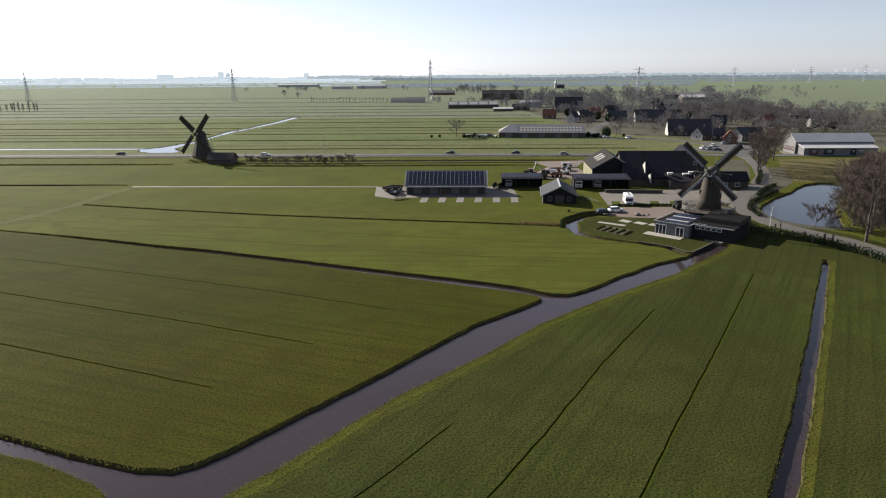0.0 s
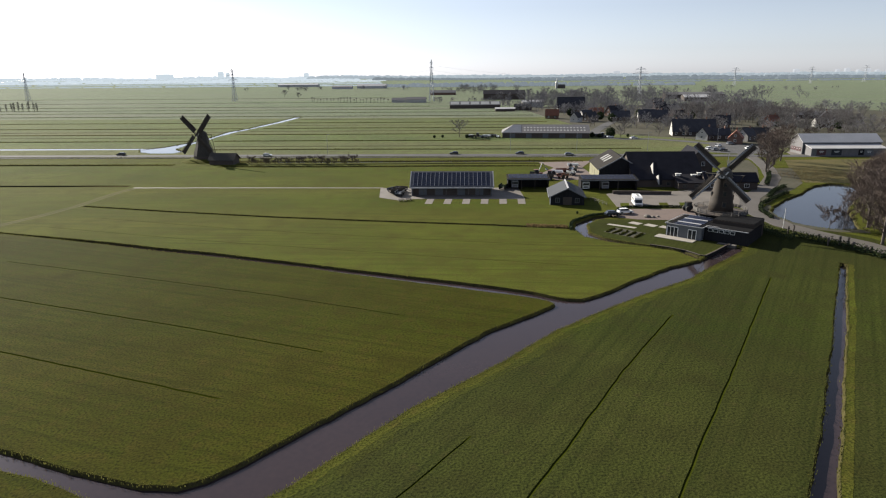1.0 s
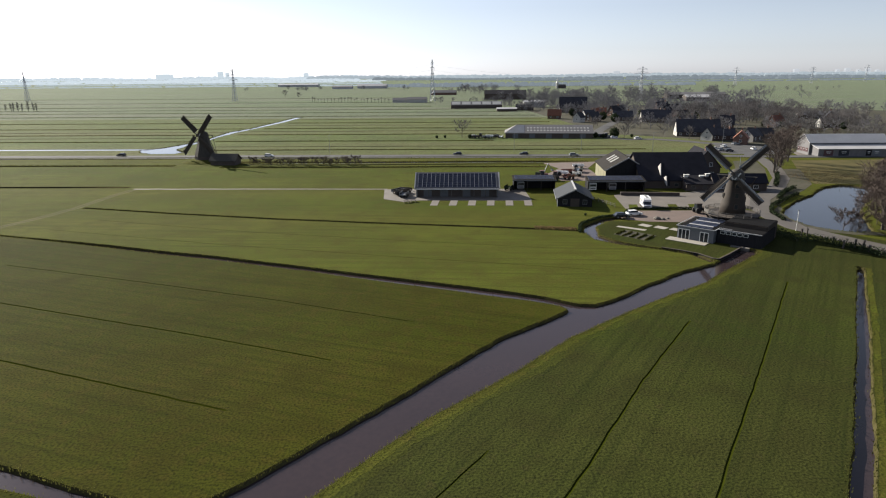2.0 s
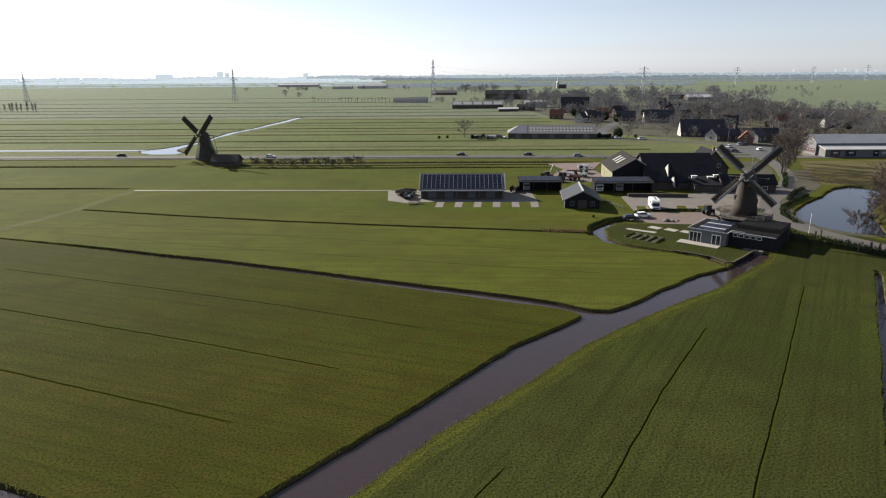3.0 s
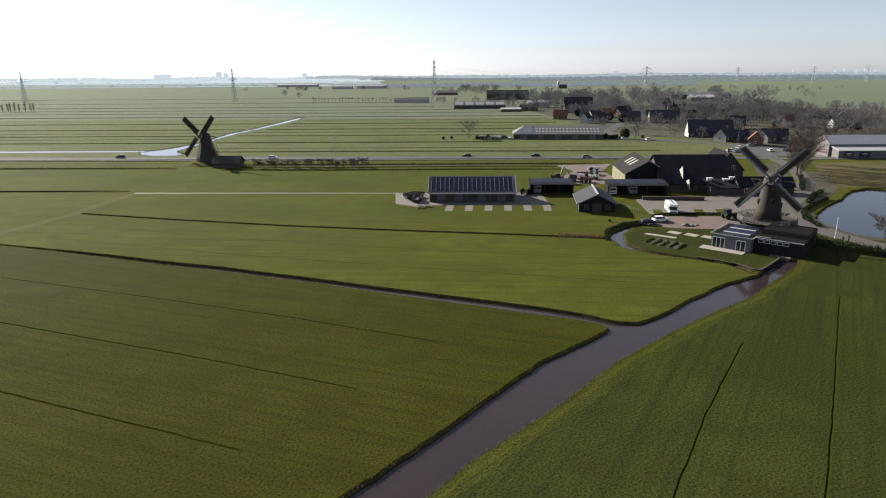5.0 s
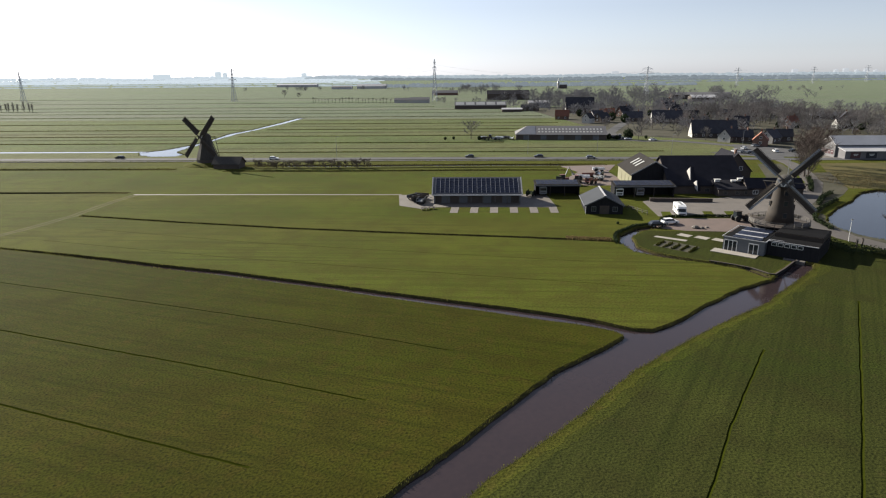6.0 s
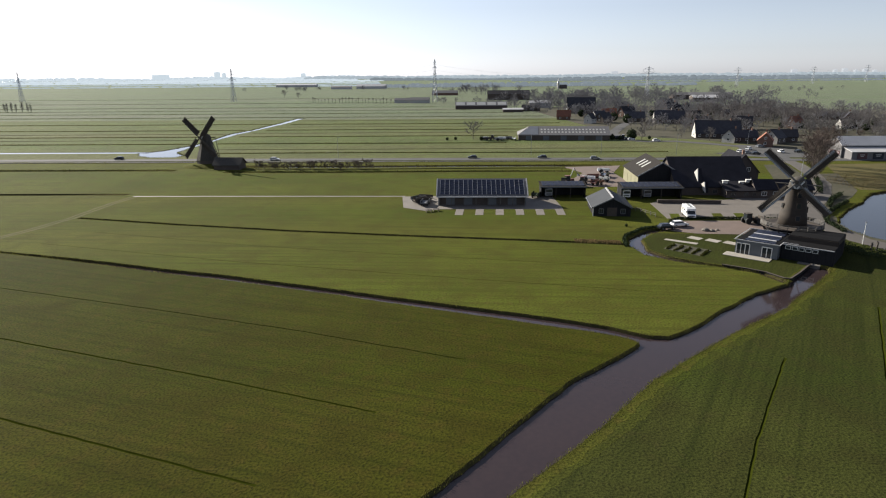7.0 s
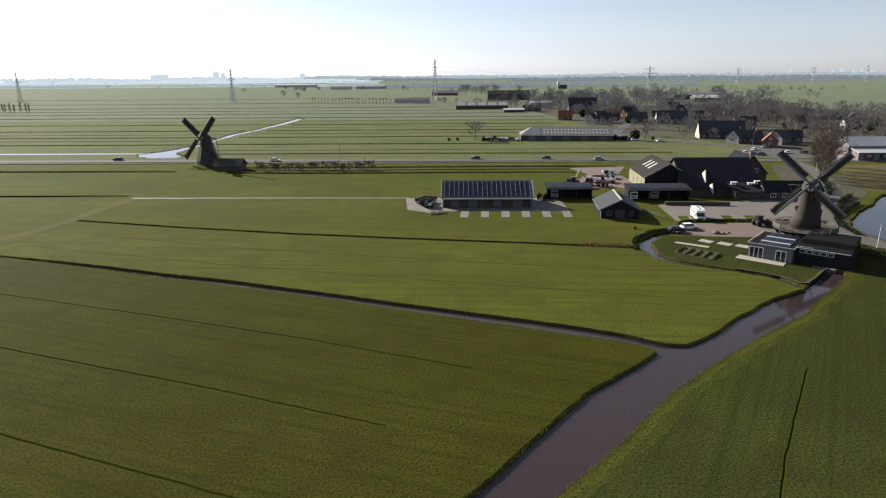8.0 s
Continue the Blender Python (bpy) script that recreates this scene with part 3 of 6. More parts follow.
slab("yard_mill", [(44.8, 175.0), (51.5, 181.6), (72.6, 181.2), (75.5, 172), (70, 168.5), (64.5, 166.8), (50.9, 168.3), (46, 171)], 0.05, CLINKER, "reddish brick paved mill forecourt")
for x, y in [(48.9, 164.2), (52.2, 161.8), (55.4, 159.6)]:
    slab("garden_slab", [(x - 1.9, y + 0.3), (x - 0.1, y + 1.9), (x + 1.9, y - 0.3), (x + 0.1, y - 1.9)], 0.05, PALE_STONE, "square pale garden paving slab")
slab("gardens", [(101, 405), (118, 392), (134, 380), (152, 358), (162, 330), (178, 321), (300, 318), (430, 400), (430, 600), (320, 730), (150, 750), (80, 700), (88, 560), (96, 470)], 0.02,
     GARDENS, "brown bare gardens and yards of the village", "gardens")
slab("rough_grass", [(127, 223), (131, 240), (140, 258), (150, 280), (200, 282), (200, 240), (150, 218), (140, 221)], 0.02, DRY_GRASS, "withered tan grass north of the pond", "grass")
slab("rough_verge", [(92, 185.5), (98, 197), (112, 214), (126, 238), (133, 256), (140, 256), (130, 232), (125.5, 222), (117, 211.5), (106, 200), (96, 188)], 0.028, GARDENS, "brown rough verge between lane and pond", "verge")
slab("rough_verge", [(97, 215), (104, 215), (117, 236), (127, 258), (134, 280), (124, 280), (112, 250)], 0.028, GARDENS, "brown bare ground beside the lane", "verge")
slab("pond_verge", [(88.9, 160.5), (88.8, 170), (90.3, 180), (95, 186.5), (95.2, 184.4), (91.4, 178), (89.7, 170), (90.4, 163.3), (93.6, 158.0), (98, 155.6), (103, 156.0), (103.5, 152.5), (96, 153.5), (91.5, 156.5)], 0.03,
     GARDENS, "brown rough bank between lane and pond", "verge")
slab("village_square", [(120, 318), (136, 326), (146, 352), (158, 348), (166, 322), (158, 300), (135, 303)], 0.06, ASPHALT, "grey paved village square")
slab("shed_forecourt", [(160, 290.5), (166, 310), (176, 299), (215, 298), (215, 290.5)], 0.05, CONCRETE, "pale forecourt of the shop hall")
for x in (52.0, 63.7, 69.8):
    slab("lawn_strip", [(x, 190), (x + 2.6, 190), (x + 1.0, 183.0), (x - 1.7, 183.2)], 0.056, GRASS, "short strip of lawn between parking bays", "lawn")


# ---- buildings ----
def turned(x, y, deg, z=0.0):
    return Matrix.Translation((x, y, z)) @ Matrix.Rotation(radians(deg), 4, "Z")


def window(parent, c, w, h, face, trim=None, bars=1):
    """A window on a wall that looks along face ('-y', '+y', '-x' or '+x'): trim round a pane, both a little proud."""
    x, y, z = c
    dx, dy = {"-y": (0, -1), "+y": (0, 1), "-x": (-1, 0), "+x": (1, 0)}[face]
    along_x = dx == 0
    g = Geo()

    def bit(a, b, sa, sb, depth=0.10, out=0.03):
        c3 = (x + (a if along_x else 0) + dx * out, y + (0 if along_x else a) + dy * out, z + b)
        g.box(c3, (sa if along_x else depth, depth if along_x else sa, sb))

    t = 0.12
    bit(-w / 2, 0, t, h + t)
    bit(w / 2, 0, t, h + t)
    bit(0, h / 2, w, t)
    bit(0, -h / 2, w, t)
    for i in range(bars):
        bit(-w / 2 + w * (i + 1) / (bars + 1), 0, 0.07, h)
    ob = part("window", g, trim or WHITE_PAINT, parent)
    p = Geo()
    p.box((x + dx * 0.01, y + dy * 0.01, z), ((w, 0.06, h) if along_x else (0.06, w, h)))
    part("pane", p, GLASS, ob)
    return ob


def door(parent, c, w, h, face, material):
    x, y, z = c
    dx, dy = {"-y": (0, -1), "+y": (0, 1), "-x": (-1, 0), "+x": (1, 0)}[face]
    g = Geo().box((x + dx * 0.03, y + dy * 0.03, z + h / 2), ((w, 0.1, h) if dx == 0 else (0.1, w, h)))
    ob = part("door", g, material, parent)
    return ob


def gable_body(length, width, eave, ridge):
    return Geo().prism([(-width / 2, -0.3), (width / 2, -0.3), (width / 2, eave), (0, ridge), (-width / 2, eave)], -length / 2, length / 2)


def gable_roof(length, width, eave, ridge, over=0.4, thick=0.22, side=0):
    """Two roof slabs, or one of them, lying on the gables."""
    g = Geo()
    slope = (ridge - eave) / (width / 2)
    for s in (-1, 1):
        if side and s != side:
            continue
        ye, ze = s * (width / 2 + over), eave - over * slope + 0.02
        prof = [(0, ridge + 0.02), (ye, ze), (ye, ze + thick), (0, ridge + thick + 0.02)]
        g.prism(prof, -length / 2 - over, length / 2 + over)
    return g


def house(x, y, deg, length, width, eave, ridge, wall, roof, label, name="house", category="house", windows=(), chimney=(), front=None, over=0.4, group=""):
    ob = thing(name, turned(x, y, deg), label, category, group)
    part("wall", gable_body(length, width, eave, ridge), wall, ob)
    rf = part("roof", gable_roof(length, width, eave, ridge, over), roof, ob)
    if front:
        for sx in (-1, 1):
            g = Geo()
            g.prism([(-width / 2 - 0.01, 0.0), (width / 2 + 0.01, 0.0), (width / 2 + 0.01, eave), (0, ridge - 0.02), (-width / 2 - 0.01, eave)],
                    sx * length / 2, sx * (length / 2 + 0.06))
            part("gable", g, front, ob)
    for c, w, h, face in windows:
        window(ob, c, w, h, face)
    for cx in chimney:
        g = Geo().box((cx, 0, ridge + 0.5), (0.7, 0.7, 1.6)).box((cx, 0, ridge + 1.33), (0.86, 0.86, 0.12))
        part("chimney", g, RED_BRICK, rf)
    return ob


def panel_mesh(w, h):
    """A dark glass panel in a thin metal frame."""
    g = Geo().box((0, 0, 0.03), (w - 0.10, h - 0.10, 0.05))
    cells = len(g.f)
    for k in (-1, 1):
        g.box((k * (w / 2 - 0.045), 0, 0.035), (0.055, h - 0.03, 0.07))
        g.box((0, k * (h / 2 - 0.045), 0.035), (w - 0.145, 0.055, 0.07))
    me = g.mesh("solar_panel", PANEL)
    me.materials.append(PANEL_FRAME)
    for p in me.polygons:
        p.material_index = 1 if p.index >= cells else 0
    return me


PANEL_FRAME = mat("anodised panel frame", (0.075, 0.082, 0.10), (0.055, 0.06, 0.075), rough=0.5, metal=0.3, bump=0)
PANEL_WIDE = panel_mesh(1.36, 1.08)
PANEL_TALL = panel_mesh(1.2, 1.48)
SEAM = Geo().box((0, 0, 0.045), (0.08, 6.6, 0.08)).mesh("rail", PALE_SHEET)


def panels_on(roof, origin, slope_deg, cols, rows, dx, dy, me, side=-1):
    """Panels in rows up a roof plane whose lower edge starts at origin and runs along x."""
    a = radians(slope_deg)
    for i in range(cols):
        for j in range(rows):
            p = new("solar_panel", me)
            p.parent = roof
            d = (j + 0.5) * dy
            p.matrix_local = Matrix.Translation((origin[0] + (i + 0.5) * dx, origin[1] + d * math.cos(a), origin[2] + d * math.sin(a))) @ Matrix.Rotation(a, 4, "X")


def solar_barn():
    L, W, e, r = 26.2, 13.0, 3.0, 6.9
    ob = thing("barn", turned(1.0, 209.3, -1.8), "long low barn with a solar panel roof", "barn")
    g = Geo().box((0, W / 2 - 0.15, e / 2), (L - 0.4, 0.3, e))
    for s in (-1, 1):
        g.prism([(-W / 2, -0.2), (W / 2, -0.2), (W / 2, e), (0, r), (-W / 2, e)], s * (L / 2 - 0.15) - 0.15, s * (L / 2 - 0.15) + 0.15)
    part("wall", g, GREY_PAINT, ob)
    g = Geo().box((0, -W / 2 + 1.5, 1.45), (L - 0.8, 0.25, 2.9))
    part("front_wall", g, DARK_BRICK, ob, "dark recessed front of brick")
    for i in range(8):
        x = -L / 2 + 0.4 + i * (L - 0.8) / 7
        part("post", Geo().box((x, -W / 2 + 0.2, e / 2 - 0.1), (0.24, 0.24, e + 0.1)), SPAR, ob)
    for x in (-9.5, -4.2, 3.0, 9.0):
        door(ob, (x, -W / 2 + 1.36, 0), 2.6, 2.4, "-y", GREY_PAINT)
    rf = part("roof", gable_roof(L, W, e, r, 0.5, 0.2), GREY_SHEET, ob, "grey sheet roof with pale verges")
    slope = math.degrees(math.atan2(r - e, W / 2))
    a = radians(slope)
    base = (-L / 2 + 0.55, -W / 2 + 0.1, e + 0.34)
    panels_on(rf, base, slope, 18, 6, 1.395, 1.12, PANEL_WIDE)
    for i in range(19):
        s = new("rail", SEAM)
        s.parent = rf
        s.matrix_local = Matrix.Translation((base[0] + i * 1.395, base[1] + 3.35 * math.cos(a), base[2] + 3.35 * math.sin(a))) @ Matrix.Rotation(a, 4, "X")
    for s in (-1, 1):
        g = Geo().box((0, 0, 0), (0.3, 7.7, 0.34), m=Matrix.Translation((s * (L / 2 + 0.45), -W / 4 - 0.25, (e + r) / 2 + 0.1)) @ Matrix.Rotation(a, 4, "X"))
        part("verge", g, PALE_SHEET, rf)
    part("gutter", Geo().box((0, -W / 2 - 0.62, e - 0.2), (L + 0.8, 0.2, 0.34)), PALE_SHEET, rf)
    return ob


def open_shed(x, y, deg, L, W, e, r, cols, label):
    ob = thing("open_shed", turned(x, y, deg), label, "shed", "open sheds with solar panels")
    g = Geo().box((0, W / 2 - 0.15, r / 2 - 0.3), (L, 0.3, r - 0.2))
    for s in (-1, 1):
        g.prism([(-W / 2, -0.2), (W / 2, -0.2), (W / 2, r), (-W / 2, e)], s * (L / 2 - 0.12) - 0.12, s * (L / 2 - 0.12) + 0.12)
    part("wall", g, BLACK_TIMBER, ob)
    n = max(3, int(L / 5))
    for i in range(n + 1):
        part("post", Geo().box((-L / 2 + 0.15 + i * (L - 0.3) / n, -W / 2 + 0.15, e / 2), (0.22, 0.22, e)), DARK_WOOD, ob)
    a = math.atan2(r - e, W)
    g = Geo().prism([(-W / 2 - 0.5, e - 0.5 * math.tan(a)), (W / 2 + 0.3, r + 0.3 * math.tan(a)), (W / 2 + 0.3, r + 0.3 * math.tan(a) + 0.18),
                     (-W / 2 - 0.5, e - 0.5 * math.tan(a) + 0.18)], -L / 2 - 0.3, L / 2 + 0.3)
    rf = part("roof", g, DARK_SHEET, ob)
    part("fascia", Geo().box((0, -W / 2 - 0.56, e - 0.05), (L + 0.7, 0.08, 0.36)), GREY_PAINT, rf)
    dx = (L - 0.6) / cols
    panels_on(rf, (-L / 2 + 0.3, -W / 2 + 0.25, e + 0.28), math.degrees(a), cols, 3, dx, 1.52, PANEL_TALL)
    return ob


solar_barn()
open_shed(27.2, 216.4, -2, 14.0, 4.8, 3.5, 4.2, 10, "black timber open shed with solar panels on its roof")
open_shed(53.9, 213.2, -1, 18.7, 4.8, 3.5, 4.3, 13, "black timber open cart shed with solar panels")


def small_barn():
    L, W, e, r = 14.2, 10.0, 2.5, 5.0
    ob = thing("barn", turned(36.3, 194.8, 83), "small black boarded barn with a blue grey roof", "barn")
    part("wall", gable_body(L, W, e, r), BLACK_TIMBER, ob)
    rf = part("roof", gable_roof(L, W, e, r, 0.55, 0.2), BLUE_SLATE, ob)
    part("ridge_cap", Geo().box((0, 0, r + 0.26), (L + 1.1, 0.5, 0.12)), PALE_SHEET, rf)
    for s in (-1, 1):
        a = math.atan2(r - e, W / 2)
        g = Geo().box((0, 0, 0), (0.1, 6.2, 0.3), m=Matrix.Translation((-L / 2 - 0.6, s * W / 4, (e + r) / 2 + 0.08)) @ Matrix.Rotation(-s * a, 4, "X"))
        part("bargeboard", g, GREY_PAINT, rf)
    door(ob, (-L / 2, 0, 0), 2.6, 2.4, "-x", DARK_WOOD)
    for y in (-2.9, 2.9):
        window(ob, (-L / 2, y, 1.4), 1.2, 1.3, "-x", GREY_PAINT)
    part("gutter", Geo().tube((-L / 2 - 0.5, W / 2 + 0.6, e - 0.25), (L / 2 + 0.5, W / 2 + 0.6, e - 0.25), 0.09), STEEL, rf)
    part("drainpipe", Geo().tube((-L / 2 - 0.1, W / 2 + 0.1, 0), (-L / 2 - 0.1, W / 2 + 0.1, e - 0.1), 0.09), WHITE_PAINT, rf)
    return ob


small_barn()


def hay_barn():
    L, W, e, r = 23.4, 15.0, 5.0, 9.3
    ob = thing("barn", turned(62.1, 235.2, 85), "yellow walled barn with grey roof and roof lights", "barn")
    part("wall", gable_body(L, W, e, r), YELLOW_WALL, ob)
    g = Geo().prism([(-W / 2 - 0.01, 0), (W / 2 + 0.01, 0), (W / 2 + 0.01, e), (0, r - 0.03), (-W / 2 - 0.01, e)], -L / 2 - 0.08, -L / 2)
    part("gable", g, BLACK_TIMBER, ob, "black boarded gable end")
    rf = part("roof", gable_roof(L, W, e, r, 0.45, 0.2), DARK_SHEET, ob)
    a = math.atan2(r - e, W / 2)
    for x in (-3.6, 0.2, 4.0):
        g = Geo().box((0, 0, 0), (1.3, 3.4, 0.05), m=Matrix.Translation((x, W / 4 - 0.4, (e + r) / 2 + 0.5)) @ Matrix.Rotation(-a, 4, "X"))
        part("roof_light", g, CLEAR_SHEET, rf)
    for s in (-1, 1):
        g = Geo().box((0, 0, 0), (0.12, 9.4, 0.34), m=Matrix.Translation((-L / 2 - 0.5, s * W / 4, (e + r) / 2 + 0.12)) @ Matrix.Rotation(-s * a, 4, "X"))
        part("bargeboard", g, STEEL, rf)
    for x in (-6, 0, 6):
        door(ob, (x, W / 2, 0), 3.2, 3.6, "+y", YELLOW_WALL)
    return ob


hay_barn()


def farmhouse():
    L, W, e, r = 23.5, 24.0, 2.8, 10.5
    ob = thing("farmhouse", turned(75.9, 227.8, -1.8), "large farmhouse under a huge dark roof", "farmhouse")
    part("wall", gable_body(L, W, e, r), DARK_BRICK, ob)
    rf = part("roof", gable_roof(L, W, e, r, 0.5, 0.3), DARK_TILE, ob)
    # white boarded dormer cheeks on the yard side
    for x, z0, hgt, wdt in [(-4.3, 4.2, 4.0, 1.3), (-3.5, 1.4, 3.2, 1.1)]:
        yy = -W / 2 + (z0 - e) * (W / 2) / (r - e) - 0.6
        tri = [(yy, z0), (yy + 5.0, z0 + 1.6), (yy + 1.2, z0 + hgt)]
        d = part("dormer", Geo().prism(tri, x - wdt / 2 + 0.25, x + wdt / 2), DARK_TILE, rf)
        part("dormer_gable", Geo().prism(tri, x - wdt / 2, x - wdt / 2 + 0.25), WHITE_WALL, d, "white boarded dormer gable")
    # lean-to with a white flue hood near the lower eave
    g = Geo().prism([(-W / 2 - 4.5, 2.2), (-W / 2 + 2.0, 4.0), (-W / 2 + 2.0, 0), (-W / 2 - 4.5, 0)], 2.0, 12.5)
    part("lean_to", g, DARK_BRICK, ob)
    g = Geo().prism([(-W / 2 - 5.0, 2.15), (-W / 2 + 2.0, 4.1), (-W / 2 + 2.0, 4.3), (-W / 2 - 5.0, 2.35)], 1.7, 12.8)
    part("lean_to_roof", g, DARK_TILE, rf)
    for x, z in ((3.2, 4.2), (8.4, 3.9), (10.4, 4.5)):
        g = Geo().box((x, -W / 2 + 0.4, z), (1.5, 0.5, 0.9)).box((x, -W / 2 + 0.1, z + 0.5), (1.9, 1.3, 0.1))
        part("dormer_window", g, WHITE_PAINT, rf)
    for x in (-3.0, 0.2, 4.2, 8.0, 10.8):
        window(ob, (x, -W / 2 if x < 1.5 else -W / 2 - 4.5, 1.2), 1.3, 1.1, "-y", SPAR, bars=2)
    return ob


farmhouse()
house(92.6, 239.6, 86, 15.0, 10.2, 4.8, 10.6, DARK_BRICK, DARK_TILE, "brick front house of the farm with a chimney", "farmhouse", "farmhouse", chimney=(-5.5,),
                    windows=[((-7.5, -2.2, 2.0), 1.3, 1.7, "-x"), ((-7.5, 2.2, 2.0), 1.3, 1.7, "-x"), ((-7.5, -1.6, 5.6), 1.1, 1.4, "-x"), ((-7.5, 1.6, 5.6), 1.1, 1.4, "-x")])
house(95.0, 213.5, -4, 17.0, 6.5, 2.8, 5.2, DARK_BRICK, DARK_TILE, "low dark brick outbuilding with white windows", "outbuilding", "outbuilding",
      windows=[((x, -3.25, 1.4), 1.5, 1.2, "-y") for x in (-6, -2.5, 1.0, 5.0)])
solid("garden_wall", Geo().box((0, 0, 0.5), (18.5, 0.5, 1.0)).box((0, 0, 1.04), (18.7, 0.64, 0.08)), DARK_BRICK, "low dark brick wall along the farmyard", "wall",
      m=turned(62.8, 203.6, -5.0))


# ---- the tower mill and its house ----
U = -41.0
CORNER = Vector((67.5, 141.3))
AU = Vector((math.cos(radians(U)), math.sin(radians(U))))
AV = Vector((-AU.y, AU.x))


def mill_place(a, v):
    """A place so many metres leftwards along the house front and backwards from its corner."""
    return CORNER - AU * a + AV * v


def rect(a0, a1, v0, v1):
    return [tuple(mill_place(a, v)) for a, v in ((a0, v0), (a1, v0), (a1, v1), (a0, v1))]


MILL = Vector((69.0, 160.1))
FACE = Vector((-0.56, -0.83)).normalized()
HUB_Z, STAGE_Z = 14.5, 4.0


def sail(parent, angle, length, width, inner, lattice, spar_material, cloth=None):
    """One sail in the plane x-z of the windshaft: spar, laths and hems, and a board along its leading edge."""
    m = Matrix.Rotation(angle, 4, "Y")

    def at(x, y, z):
        return m @ Vector((x, y, z))

    sp = Geo()
    sp.tube(at(0, 0, 0), at(0, 0, length), 0.24, 0.11, 6)
    root = part("sail", sp, spar_material, parent)
    g = Geo()
    n = int((length - inner) / 0.42)
    for i in range(n + 1):
        z = inner + (length - inner - 0.15) * i / n
        tilt = 0.35 * (1 - i / n)
        g.tube(at(-0.45, -0.05, z), at(width, tilt, z), 0.07, 0.06, 4)
    for k in range(5):
        x = width * (k + 1) / 5
        g.tube(at(x, 0.35 * x / width, inner), at(x, 0.02, length - 0.1), 0.04, 0.04, 4)
    part("lattice", g, lattice, root)
    for i in range(9):
        b = Geo()
        z0 = inner + (length - inner - 0.2) * i / 9
        z1 = inner + (length - inner - 0.2) * (i + 0.985) / 9
        t0, t1 = 0.35 * (1 - i / 9), 0.35 * (1 - (i + 1) / 9)
        w = width * 0.86
        b.add([at(0.05, 0.1, z0), at(w, t0 + 0.1, z0), at(w, t1 + 0.1, z1), at(0.05, 0.1, z1), at(0.05, 0.15, z0), at(w, t0 + 0.15, z0), at(w, t1 + 0.15, z1),
               at(0.05, 0.15, z1)], [(0, 1, 2, 3), (7, 6, 5, 4), (0, 4, 5, 1), (1, 5, 6, 2), (2, 6, 7, 3), (3, 7, 4, 0)])
        part("shutter", b, DARK_WOOD, root)
    for i in range(6):
        b = Geo()
        z0 = inner + (length - inner) * i / 6
        z1 = inner + (length - inner) * (i + 0.94) / 6
        b.add([at(-0.5, -0.10, z0), at(-0.05, -0.06, z0), at(-0.05, -0.06, z1), at(-0.5, -0.10, z1), at(-0.5, -0.05, z0), at(-0.05, -0.01, z0), at(-0.05, -0.01, z1),
               at(-0.5, -0.05, z1)], [(0, 1, 2, 3), (7, 6, 5, 4), (0, 4, 5, 1), (1, 5, 6, 2), (2, 6, 7, 3), (3, 7, 4, 0)])
        part("leading_board", b, cloth or STEEL, root)
    return root


